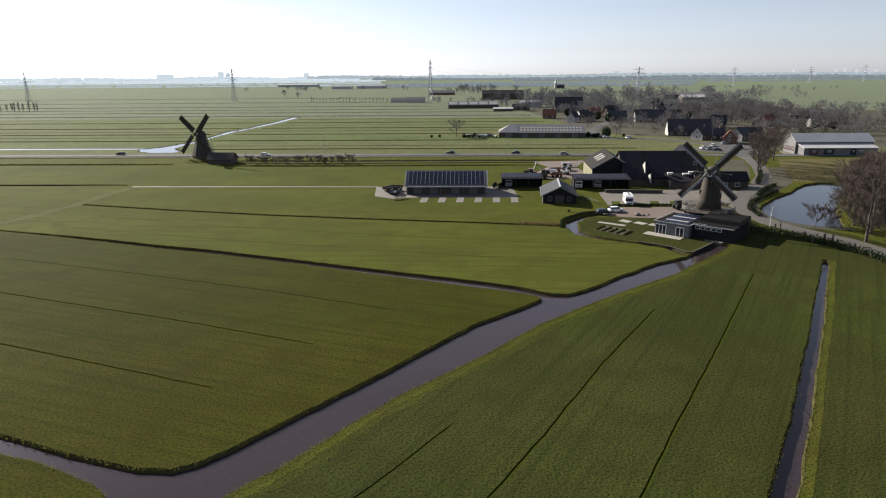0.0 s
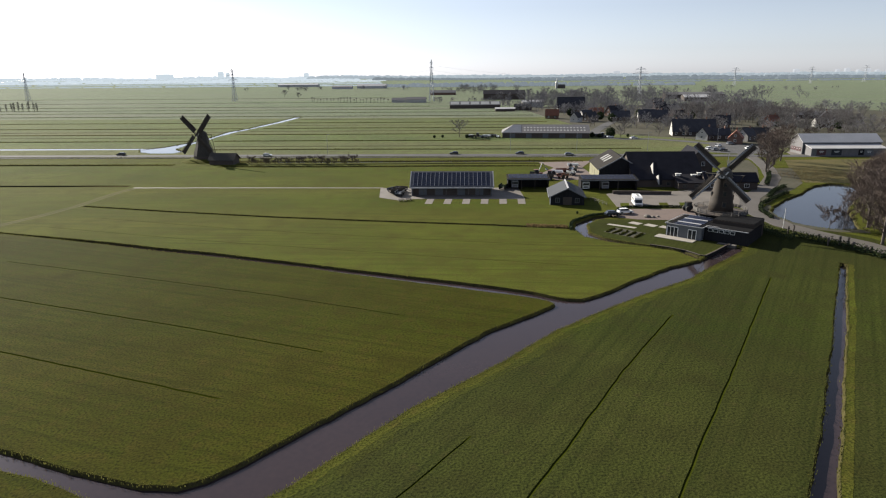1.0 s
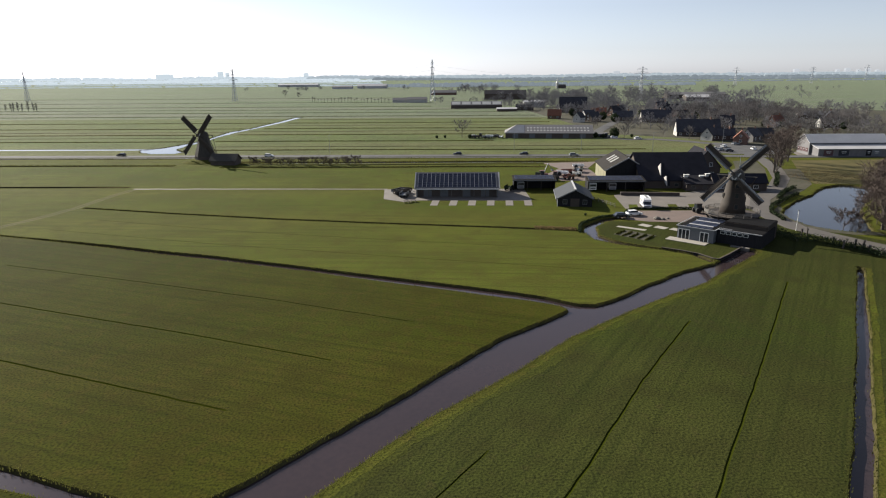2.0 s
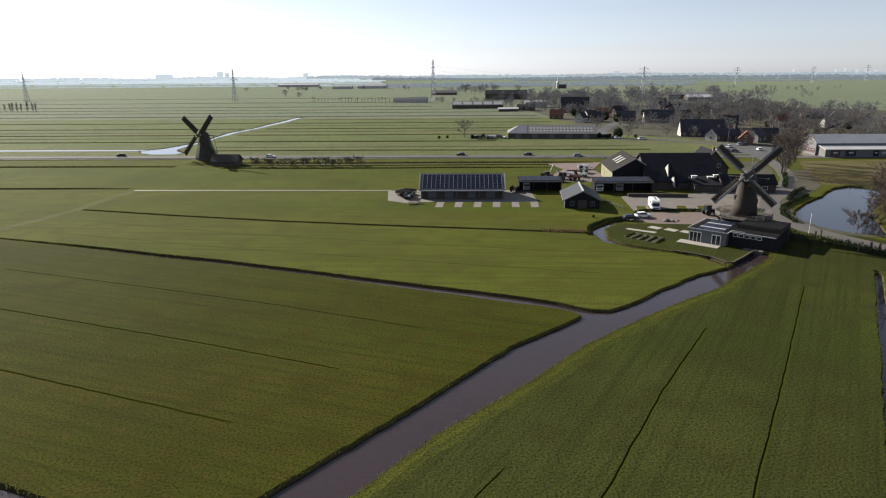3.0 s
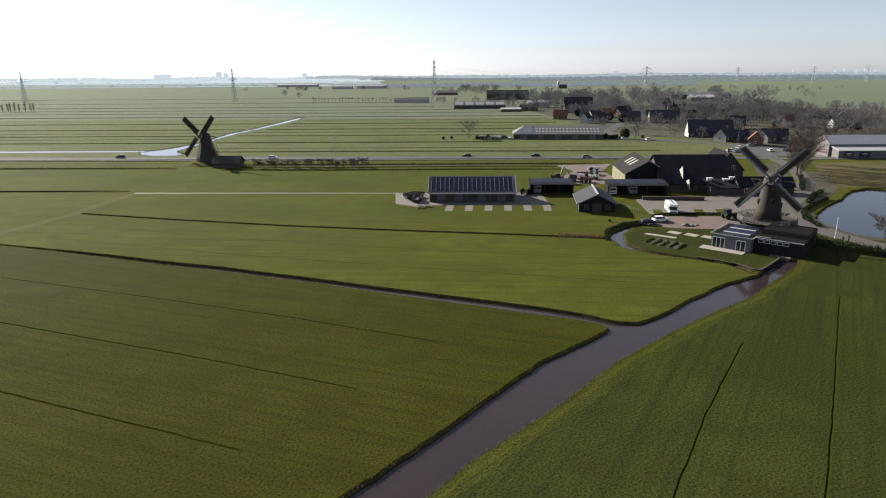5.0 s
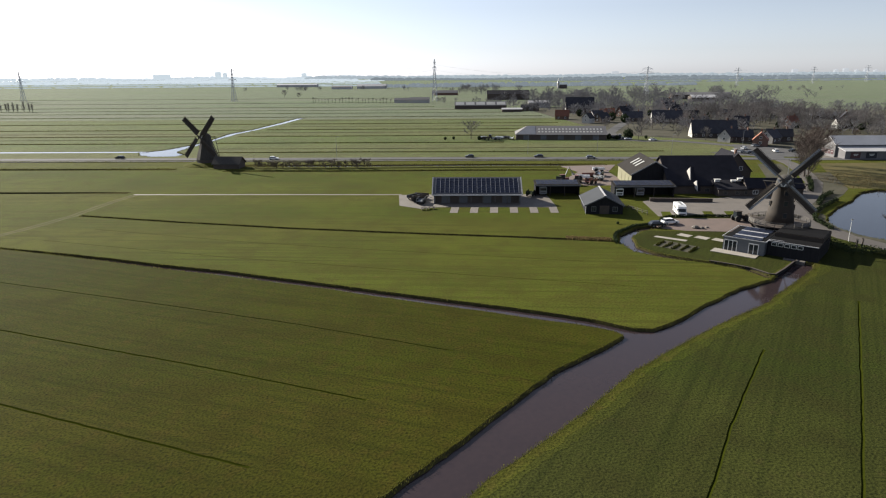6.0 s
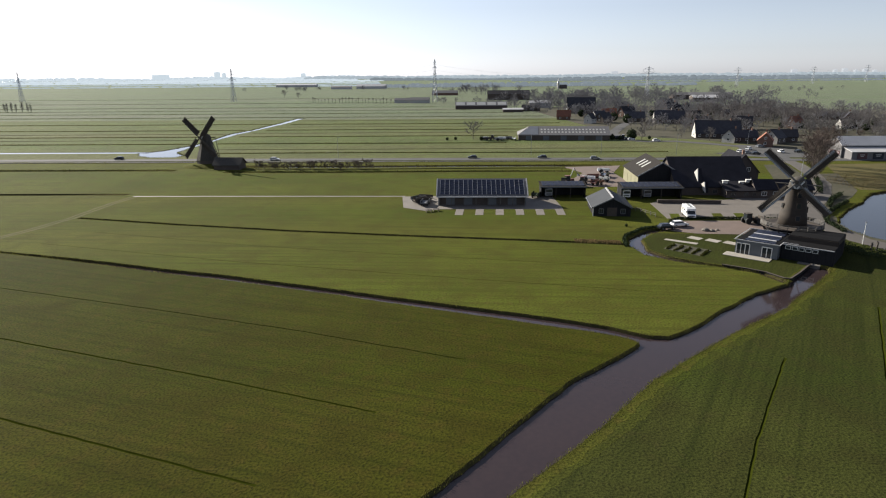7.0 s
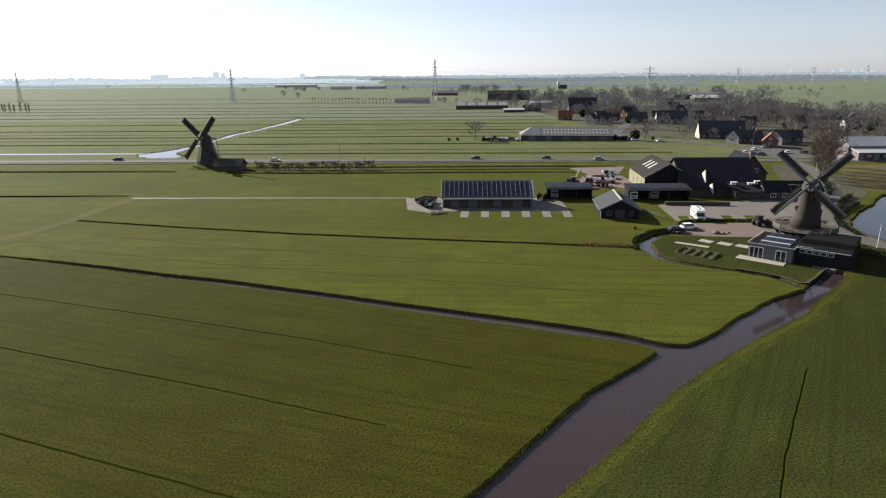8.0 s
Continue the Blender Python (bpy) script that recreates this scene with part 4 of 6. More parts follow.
def tower_mill():
    ob = thing("windmill", Matrix.Translation((MILL.x, MILL.y, 0)), "round brown brick tower mill with a wooden stage", "windmill")
    part("base", Geo().lathe([(5.3, -0.3), (5.1, STAGE_Z - 0.2), (4.0, STAGE_Z)], 16), BLACK_TIMBER, ob, "black base below the stage", True)
    tw = Geo().lathe([(3.15, STAGE_Z - 0.3), (2.75, 6.7), (2.3, 9.7), (1.9, 12.5), (1.95, 12.8)], 28)
    tower = part("tower", tw, BROWN_BRICK, ob, "tapered weathered brick tower", True)
    for ang, z, rr in ((-100, 6.2, 2.84), (-100, 8.9, 2.42), (-100, 11.3, 2.08), (-20, 7.8, 2.65), (170, 8.6, 2.55)):
        a = radians(ang)
        m = Matrix.Translation((rr * math.cos(a), rr * math.sin(a), z)) @ Matrix.Rotation(a, 4, "Z")
        w = part("window", Geo().box((0, 0, 0), (0.16, 0.95, 1.25), m=m), DARK_WOOD, tower)
        part("pane", Geo().box((0, 0, 0), (0.2, 0.72, 1.0), m=m), GLASS, w)
    # stage: deck boards, joists, struts, rail
    n = 40
    stage = part("stage", Geo().lathe([(2.9, STAGE_Z), (6.5, STAGE_Z), (6.5, STAGE_Z + 0.14), (2.9, STAGE_Z + 0.14)], n, cap=False), DARK_WOOD, ob, "dark weathered plank stage")
    for i in range(20):
        a = 2 * math.pi * i / 20
        c, s = math.cos(a), math.sin(a)
        part("strut", Geo().tube((5.0 * c, 5.0 * s, 2.0), (6.3 * c, 6.3 * s, STAGE_Z - 0.02), 0.11, 0.11, 5), DARK_WOOD, stage)
        part("baluster", Geo().box((6.35 * c, 6.35 * s, STAGE_Z + 0.66), (0.12, 0.12, 1.05), a), SPAR, stage)
    for z in (0.55, 0.9, 1.18):
        g = Geo()
        for i in range(n):
            a, b = 2 * math.pi * i / n, 2 * math.pi * (i + 1) / n
            g.tube((6.35 * math.cos(a), 6.35 * math.sin(a), STAGE_Z + z), (6.35 * math.cos(b), 6.35 * math.sin(b), STAGE_Z + z), 0.06, 0.06, 4)
        part("rail", g, SPAR, stage)
    # lit weatherboards on part of the balustrade
    for a0, a1 in ((145, 190), (20, 55)):
        g = Geo()
        k = int((a1 - a0) / 6)
        for i in range(k):
            a = radians(a0 + (a1 - a0) * (i + 0.5) / k)
            g.box((6.42 * math.cos(a), 6.42 * math.sin(a), STAGE_Z + 0.72), (0.05, 0.62, 0.75), a)
        part("board", g, SPAR, stage, "pale boarded balustrade")
    # cap with its shaft, brake beam and tail poles
    turn = math.atan2(FACE.y, FACE.x) + math.pi / 2       # local -y looks along FACE
    m = Matrix.Rotation(turn, 4, "Z")
    g = Geo()
    rings = []
    for yy, hw, hz in ((-2.9, 1.05, 1.8), (-2.0, 1.5, 2.3), (-0.6, 1.85, 2.6), (0.9, 1.8, 2.4), (2.1, 1.35, 1.8), (2.9, 0.8, 1.1)):
        rings.append([m @ Vector((hw * math.sin(t), yy, 12.8 + hz * max(0.0, math.cos(t)) ** 0.8)) for t in [radians(x) for x in (-90, -68, -45, -22, 0, 22, 45, 68, 90)]])
    pts = [p for r in rings for p in r]
    fs = [(k * 9 + i, k * 9 + i + 1, (k + 1) * 9 + i + 1, (k + 1) * 9 + i) for k in range(5) for i in range(8)]
    fs += [tuple(range(8, -1, -1)), tuple(range(45, 54))] + [(k * 9, (k + 1) * 9, (k + 1) * 9 + 8, k * 9 + 8) for k in range(5)]
    g.add(pts, fs)
    cap = part("cap", g, THATCH, ob, "dark rounded boat shaped cap", True)
    g = Geo().lathe([(2.05, 12.65), (2.15, 12.85), (1.95, 13.1)], 24)
    part("curb", g, DARK_WOOD, cap)
    g = Geo().box((0, 0, 0), (1.9, 0.12, 1.6), m=m @ Matrix.Translation((0, -2.95, 13.7)))
    part("breast_board", g, GREY_PAINT, cap)
    for s in (-1, 1):
        g = Geo().box((0, 0, 0), (0.3, 0.1, 2.1), m=m @ Matrix.Translation((s * 0.75, -3.05, 13.8)) @ Matrix.Rotation(s * 0.62, 4, "Y"))
        part("trim_board", g, WHITE_PAINT, cap, "white painted board")
    g = Geo().tube(m @ Vector((-4.6, 0.6, 13.4)), m @ Vector((4.6, 0.6, 13.4)), 0.14, 0.12, 6)
    part("cross_beam", g, SPAR, cap)
    for s in (-1, 1):
        part("tail_pole", Geo().tube(m @ Vector((s * 4.4, 0.6, 13.4)), m @ Vector((s * 0.5, 6.4, STAGE_Z + 0.9)), 0.1, 0.1, 5), DARK_WOOD, cap)
    part("tail_post", Geo().tube(m @ Vector((0, 2.7, 13.9)), m @ Vector((0, 6.6, STAGE_Z + 0.5)), 0.16, 0.14, 6), DARK_WOOD, cap)
    part("flag_pole", Geo().tube(m @ Vector((0.3, 1.0, 15.1)), m @ Vector((0.3, 1.0, 18.6)), 0.07, 0.05, 5), WHITE_PAINT, cap)
    # windshaft and four sails
    hub = new("windshaft", Geo().tube((0, 1.5, 0), (0, -0.6, 0), 0.34, 0.42, 8).mesh("windshaft", DARK_WOOD))
    hub.parent = ob
    hub.matrix_local = Matrix.Translation(m @ Vector((0, -3.9, HUB_Z))) @ m @ Matrix.Rotation(radians(-8), 4, "X")
    for i in range(4):
        sail(hub, radians(41 + 90 * i), 9.5, 1.25, 1.9, DARK_WOOD, SPAR)
    return ob


tower_mill()


def mill_house():
    ob = thing("mill_house", Matrix.Identity(4), "flat roofed brick mill house with glazed doors", "house")
    part("wall", Geo().plate(rect(9.8, 18.2, -1.8, 10.0), -0.3, 3.0), GREY_PAINT, ob, "dark grey boarded walls")
    part("mill_annex", Geo().plate(rect(0, 9.75, 0.0, 11.0), -0.3, 3.06), BLACK_TIMBER, ob, "black tarred annex below the stage")
    rf = part("roof", Geo().plate(rect(9.9, 18.1, -1.7, 10.0), 3.0, 3.12), BITUMEN, ob, "dark felt flat roof")
    part("mill_store", Geo().plate(rect(0.2, 9.5, 4.6, 13.2), -0.3, 4.1), BROWN_BRICK, ob, "dark brick store beside the mill base")
    part("store_roof", Geo().plate(rect(0.3, 9.4, 4.7, 13.1), 4.1, 4.2), BITUMEN, ob)
    part("annex_roof", Geo().plate(rect(0.15, 9.6, 0.15, 10.9), 3.06, 3.16), BITUMEN, ob)
    e = 0.12
    for a0, a1, v0, v1 in ((9.5, 18.5, -2.1, -2.1 + e), (9.5, 18.5, 9.9, 9.9 + e), (18.5 - e, 18.5, -2.1 + e, 9.9), (9.5, 9.5 + e, -2.1 + e, 1.2), (6.8, 9.5, 1.2 - e, 1.2), (0.1, 9.4, -0.15, 0.0)):
        part("roof_edge", Geo().plate(rect(a0, a1, v0, v1), 3.1, 3.26), PALE_SHEET, rf, "pale metal roof edge")
    # Pale plates put the sun on tilted panel frames into colour.
    for v in (0.9, 5.4):
        part("roof_strip", Geo().plate(rect(11.0, 16.6, v, v + 0.7), 3.12, 3.26), PALE_SHEET, rf, "pale strip for the sunlit frames of tilted panels")
    for v in (-1.3, 1.9, 3.6, 6.4, 8.1):
        for k in range(4):
            g = Geo().plate(rect(10.7 + k * 1.5, 12.1 + k * 1.5, v, v + 1.5), 3.16, 3.22)
            part("solar_panel", g, PANEL, rf)
    # glazed doors and windows in the front wall
    for a, w, h, n in ((16.6, 2.6, 2.3, 3), (11.9, 1.9, 2.2, 2)):
        d = None
        for k in range(n + 1):
            g = Geo().plate(rect(a - w / 2 + w * k / n - 0.07, a - w / 2 + w * k / n + 0.07, -1.92, -1.7), 0.05, h + 0.1)
            d = part("door_frame", g, WHITE_PAINT, ob)
        g = Geo().plate(rect(a - w / 2, a + w / 2, -1.92, -1.7), h + 0.02, h + 0.18)
        part("door_frame", g, WHITE_PAINT, ob)
        part("glass_door", Geo().plate(rect(a - w / 2, a + w / 2, -1.86, -1.7), 0.1, h), GLASS, ob)
    for k in range(5):
        a = 8.4 - k * 1.25
        w = part("window", Geo().plate(rect(a - 0.52, a + 0.52, -0.08, 0.05), 2.2, 2.95), WHITE_PAINT, ob)
        part("pane", Geo().plate(rect(a - 0.42, a + 0.42, -0.11, 0.05), 2.29, 2.86), GLASS, w)
    return ob


mill_house()
solid("terrace", Geo().plate([tuple(mill_place(a, v)) for a, v in ((10.6, -1.8), (19.8, -1.8), (19.8, -4.9), (10.6, -4.9))], -0.1, 0.12), PALE_STONE, "pale paved terrace before the mill house",
      "terrace", kind="structure")
solid("landing_stage", Geo().plate([tuple(mill_place(a, v)) for a, v in ((2.0, -0.8), (6.0, -0.8), (6.0, -1.9), (2.0, -1.9))], -0.9, 0.2), SPAR, "small pale wooden landing stage", "jetty")


# ---- the thatched polder mill across the meadow ----
def polder_mill():
    mound = Geo().lathe([(11, -0.2), (9, 0.5), (6.5, 1.2), (0.1, 1.35)], 18)
    solid("mound", mound, GRASS, "low grassy mill mound", "mound", kind="structure", m=Matrix.Translation((-113.2, 291.0, 0)))
    ob = thing("windmill", Matrix.Translation((-113.2, 291.0, 1.2)), "dark thatched octagonal polder mill", "windmill")
    part("base", Geo().lathe([(4.6, -0.3), (4.5, 1.3)], 8, turn=math.pi / 8), DARK_BRICK, ob)
    part("body", Geo().lathe([(4.6, 1.3), (4.1, 3.2), (3.0, 6.4), (2.1, 10.2)], 8, turn=math.pi / 8), THATCH, ob, "tapered thatched body")
    turn = radians(-22)
    m = Matrix.Rotation(turn, 4, "Z")
    rings = []
    for yy, hw, hz in ((-2.5, 1.2, 1.9), (-1.4, 1.7, 2.5), (0.3, 1.95, 2.7), (1.7, 1.6, 2.1), (2.6, 0.9, 1.3)):
        rings.append([m @ Vector((hw * math.sin(t), yy, 10.2 + hz * max(0.0, math.cos(t)) ** 0.8)) for t in [radians(x) for x in (-90, -60, -30, 0, 30, 60, 90)]])
    g = Geo()
    g.add([p for r in rings for p in r], [(k * 7 + i, k * 7 + i + 1, (k + 1) * 7 + i + 1, (k + 1) * 7 + i) for k in range(4) for i in range(6)]
          + [tuple(range(6, -1, -1)), tuple(range(28, 35))] + [(k * 7, (k + 1) * 7, (k + 1) * 7 + 6, k * 7 + 6) for k in range(4)])
    cap = part("cap", g, THATCH, ob, "thatched cap")
    part("cross_beam", Geo().tube(m @ Vector((-4.4, 1.2, 10.8)), m @ Vector((4.4, 1.2, 10.8)), 0.16, 0.16, 5), SPAR, cap)
    part("tail_post", Geo().tube(m @ Vector((0, 2.6, 11.2)), m @ Vector((0, 7.6, 0.4)), 0.2, 0.16, 5), SPAR, cap)
    for s in (-1, 1):
        part("tail_brace", Geo().tube(m @ Vector((s * 4.3, 1.2, 10.8)), m @ Vector((s * 0.3, 7.4, 1.0)), 0.13, 0.1, 5), SPAR, cap)
    for s in (-1, 1):
        part("trim_board", Geo().box((0, 0, 0), (0.28, 0.1, 1.9), m=m @ Matrix.Translation((s * 0.8, -2.9, 11.2)) @ Matrix.Rotation(s * 0.6, 4, "Y")), WHITE_PAINT, cap,
             "white painted board")
    hub = new("windshaft", Geo().tube((0, 1.5, 0), (0, -0.5, 0), 0.3, 0.36, 8).mesh("windshaft", DARK_WOOD))
    hub.parent = ob
    hub.matrix_local = Matrix.Translation(m @ Vector((0, -3.5, 11.2))) @ m @ Matrix.Rotation(radians(-8), 4, "X")
    for i in range(4):
        sail(hub, radians(38 + 90 * i), 11.6, 2.0, 1.6, DARK_WOOD, DARK_WOOD, DARK_WOOD)
    return ob


polder_mill()
house(-100.6, 281.5, -4, 11.0, 7.0, 2.1, 4.5, DARK_BRICK, THATCH, "low dark thatched house beside the polder mill", "house", "house", over=0.6)


# ---- buildings across the road ----
def cattle_shed():
    L, W, e, r = 52.0, 20.0, 3.0, 7.0
    ob = thing("cattle_shed", turned(60.5, 391.5, -6), "long cattle shed with rows of roof lights and a hipped end", "shed")
    part("wall", Geo().box((0, 0, e / 2 - 0.15), (L, W, e + 0.3)), DARK_BRICK, ob)
    x0, x1, h, o = -L / 2 - 0.6, L / 2 + 0.6, W / 2 + 0.6, 0.2
    g = Geo()
    for up in (0.0, o):
        g.add([(x0, -h, e - 0.2 + up), (x1, -h, e - 0.2 + up), (x1, h, e - 0.2 + up), (x0, h, e - 0.2 + up), (x0 + 7.2, 0, r + up), (x1, 0, r + up)], [])
    g.f = [(6, 7, 11, 10), (8, 9, 10, 11), (9, 6, 10), (7, 8, 11), (0, 3, 2, 1), (0, 1, 7, 6), (1, 2, 8, 7), (2, 3, 9, 8), (3, 0, 6, 9)]
    rf = part("roof", g, GREY_SHEET, ob)
    a = math.atan2(r - e, W / 2)
    for i in range(19):
        for j, d in enumerate((3.0, 6.4)):
            y = -W / 2 + d * math.cos(a) * 1.0
            z = e + d * math.sin(a) + 0.26
            part("roof_light", ROOF_LIGHT, None, rf).matrix_local = Matrix.Translation((-L / 2 + 13.5 + i * 2.0, y, z)) @ Matrix.Rotation(a, 4, "X")
    for x in (-20, -10, 0, 10, 20):
        door(ob, (x, -W / 2, 0), 3.4, 2.6, "-y", GREY_PAINT)
    lift = Vector((0, -math.sin(a), math.cos(a)))
    foot, head = [Vector((x, -W / 2, e + 0.25)) for x in (-L / 2 + 0.6, -L / 2 + 11.4)], [Vector((x, -0.6, r + 0.02)) for x in (-L / 2 + 11.4, -L / 2 + 7.0)]
    g = Geo().add([p + lift * k for k in (0.0, 0.06) for p in foot + head], [(3, 2, 1, 0), (4, 5, 6, 7), (0, 1, 5, 4), (1, 2, 6, 5), (2, 3, 7, 6), (3, 0, 4, 7)])
    part("end_sheet", g, STEEL, rf, "paler sheet at the roof's end")
    return ob


ROOF_LIGHT = Geo().box((0, 0, 0), (1.0, 1.5, 0.06)).mesh("roof_light", CLEAR_SHEET)
cattle_shed()


DARK_SIGN = mat("dark red sign", (0.06, 0.016, 0.02), (0.045, 0.013, 0.016), rough=0.5, bump=0)


def shop_hall():
    L = 36.0
    ob = thing("shop_hall", turned(185.8, 303.0, -2), "large hall with pale metal roof and grey front", "hall")
    part("wall", gable_body(L, 11, 5.8, 9.0), GREY_PAINT, ob)
    rf = part("roof", gable_roof(L, 11, 5.8, 9.0, 0.5, 0.22), PALE_SHEET, ob)
    g = Geo().prism([(-11.7, -0.2), (-5.5, -0.2), (-5.5, 4.7), (-11.7, 3.5)], -L / 2 + 1.0, L / 2 - 1.5)
    part("annex", g, GREY_SHEET, ob, "lean-to with grey front")
    g = Geo().prism([(-12.3, 3.4), (-5.5, 4.72), (-5.5, 4.92), (-12.3, 3.6)], -L / 2 + 0.6, L / 2 - 1.1)
    part("annex_roof", g, PALE_SHEET, rf)
    for x, w, m in ((-12.5, 4.2, DARK_SIGN), (-5.6, 4.6, BLUE_SLATE), (5.5, 2.4, BLACK_TIMBER), (9.0, 4.0, GREY_PAINT)):
        sg = part("signboard", Geo().box((x, -11.78, 1.7), (w, 0.1, 2.6)), m, ob)
        part("lettering", Geo().box((x, -11.85, 2.2), (w * 0.5, 0.05, 0.22)).box((x, -11.85, 1.6), (w * 0.35, 0.05, 0.16)), WHITE_PAINT, sg)
    part("gable", Geo().prism([(-5.51, 0), (5.51, 0), (5.51, 5.8), (0, 8.95), (-5.51, 5.8)], -L / 2 - 0.08, -L / 2), GREY_SHEET, ob, "grey end wall with banners")
    for y in (-3.6, -1.2, 1.2, 3.6):
        bn = part("banner", Geo().box((-L / 2 - 0.14, y, 2.2), (0.08, 1.8, 1.8)), DARK_SIGN, ob)
        part("lettering", Geo().box((-L / 2 - 0.2, y, 2.4), (0.04, 1.0, 0.2)), PALE_SHEET, bn)
    return ob


shop_hall()
V = "houses of the village"


def gabled(x, y, deg, L, W, e, r, label, wall=None, roof=None, front=None, chim=True):
    h = house(x, y, deg, L, W, e, r, wall or RED_BRICK, roof or HAZE_TILE, label, "house", "house", chimney=((L * 0.3,) if chim else ()), front=front, group=V)
    n = max(2, int(L / 4))
    for i in range(n):
        window(h, (-L / 2 + L * (i + 0.5) / n, -W / 2, e * 0.55), 1.2, 1.3, "-y")
    window(h, (-L / 2 - (0.06 if front else 0), 0, e * 0.6), 1.2, 1.3, "-x")
    window(h, (-L / 2 - (0.06 if front else 0), 0, e + (r - e) * 0.35), 1.0, 1.1, "-x")
    return h


gabled(151.8, 391, -10, 25, 11.5, 2.8, 9.8, "long dark roofed farmhouse with white gable", DARK_BRICK, HAZE_TILE, WHITE_WALL)
gabled(149.5, 365, 42, 10, 7, 3.2, 7.0, "small house with pale brick gable", DARK_BRICK, HAZE_TILE, WHITE_WALL)
gabled(157, 366.5, -5, 12, 7, 2.8, 6.2, "dark roofed house behind hedges", DARK_BRICK)
gabled(157.8, 345.5, 62, 9.5, 7.2, 3.2, 7.0, "red brick cottage with orange tiled roof", RED_BRICK, RED_TILE, RED_BRICK)
gabled(169.5, 358, 40, 11, 7, 3.2, 6.8, "dark house with white gable boards", DARK_BRICK, HAZE_TILE, WHITE_WALL)
gabled(178, 366, -15, 13, 8, 3.0, 6.6, "dark tiled village house", DARK_BRICK)
gabled(122, 622, -8, 26, 15, 5, 14.5, "tall dark barn roof with pale gable", DARK_BRICK, HAZE_TILE, WHITE_WALL, False)
gabled(161.5, 497, -8, 22, 10, 3, 9.2, "dark roofed farmhouse with white gable", DARK_BRICK, HAZE_TILE, WHITE_WALL)
gabled(140.5, 514, -5, 15, 9, 3, 7.6, "dark tiled house with white trim", DARK_BRICK, HAZE_TILE, WHITE_WALL)
gabled(102.5, 500, 50, 8, 6.5, 4.0, 7.5, "white rendered house in the village", WHITE_WALL, HAZE_TILE, WHITE_WALL)
gabled(115, 508, 40, 12, 8, 3.2, 7.5, "dark tiled house with pale verge", DARK_BRICK)
gabled(276, 462, 60, 12, 9, 4.0, 9.5, "brown brick house with pointed gable", RED_BRICK, HAZE_TILE)
gabled(300, 520, -6, 30, 9, 3, 5.5, "long low dark shed", DARK_BRICK, GREY_SHEET, None, False)
gabled(245, 560, -8, 30, 10, 3, 6, "long low dark barn", DARK_BRICK, HAZE_TILE, None, False)
gabled(330, 452, -6, 16, 9, 3, 7, "house with grey roof among trees", DARK_BRICK, GREY_SHEET)
for i, (x, y, d) in enumerate([(120, 545, 20), (133, 560, -10), (150, 572, 35), (176, 545, -15), (190, 520, 25), (205, 590, -8), (168, 620, 40), (90, 540, -12), (215, 640, 10),
                               (180, 690, -20), (145, 760, 15), (240, 720, 30), (205, 470, -10), (232, 452, 30), (190, 440, -20), (262, 440, 0), (170, 455, 25)]):
    gabled(x, y, d, 10 + (i * 7) % 6, 7.5, 3.0, 6.6 + (i % 3), ("dark tiled village house", "brick village house with red tiles", "grey tiled village house")[i % 3],
           (DARK_BRICK, RED_BRICK, RED_BRICK)[i % 3], (HAZE_TILE, RED_TILE, HAZE_TILE)[i % 3] if i % 4 else HAZE_TILE, WHITE_WALL if i % 3 == 0 else None)


def long_shed(x, y, deg, L, W, e, r, wall, roof, label, bands=0, name="shed"):
    ob = house(x, y, deg, L, W, e, r, wall, roof, label, name, "shed", over=0.3)
    rf = [c for c in ob.children if c.name.startswith("roof")][0]
    a = math.atan2(r - e, W / 2)
    for i in range(bands):
        w = L / bands * 0.82
        g = Geo().box((0, 0, 0), (w, W / 2 * 0.8, 0.06), m=Matrix.Translation((-L / 2 + L * (i + 0.5) / bands, -W / 4, (e + r) / 2 + 0.28)) @ Matrix.Rotation(a, 4, "X"))
        part("roof_light", g, CLEAR_SHEET, rf)
    return ob


long_shed(32, 708, -1, 56, 16, 3.6, 7.2, DARK_BRICK, GREY_SHEET, "long shed with bright glazed roof bands", 5)
long_shed(60, 648, -2, 20, 9, 2.4, 3.6, DARK_BRICK, PALE_SHEET, "low shed with pale roof")
long_shed(80, 662, -4, 18, 10, 3.2, 6.0, DARK_BRICK, DARK_TILE, "dark roofed shed beside the village")
long_shed(98, 720, -3, 24, 12, 5.5, 7.5, WHITE_WALL, PALE_SHEET, "pale walled shed with pale roof")
long_shed(85, 930, -4, 60, 24, 8, 13, DARK_BRICK, DARK_TILE, "large dark barn beyond the village")
long_shed(-5, 1130, -4, 45, 16, 4, 8, RED_BRICK, GREY_SHEET, "distant grey roofed farm barn")
# Pale wall colours below stand in for haze over dark shed fronts.
long_shed(-40, 850, -4, 26, 12, 4, 7, WHITE_WALL, GREY_SHEET, "distant farm shed in the meadow")
long_shed(-62, 856, -4, 22, 10, 3.4, 6, WHITE_WALL, GREY_SHEET, "distant small farm shed")
long_shed(-190, 1640, -3, 75, 24, 6, 11, PALE_SHEET, PALE_SHEET, "far away greenhouse block")
long_shed(-262, 1610, -3, 50, 20, 5, 8, PALE_SHEET, GREY_SHEET, "far away long farm shed")
long_shed(350, 900, -4, 80, 22, 6, 9, DARK_BRICK, GREY_SHEET, "wide dark sheds behind the trees", 0)
long_shed(330, 830, -4, 40, 18, 5, 8, DARK_BRICK, PALE_SHEET, "shed with pale roof edge behind the trees")
long_shed(-440, 1900, -3, 120, 24, 6, 9, PALE_SHEET, PALE_SHEET, "far away greenhouse strip")


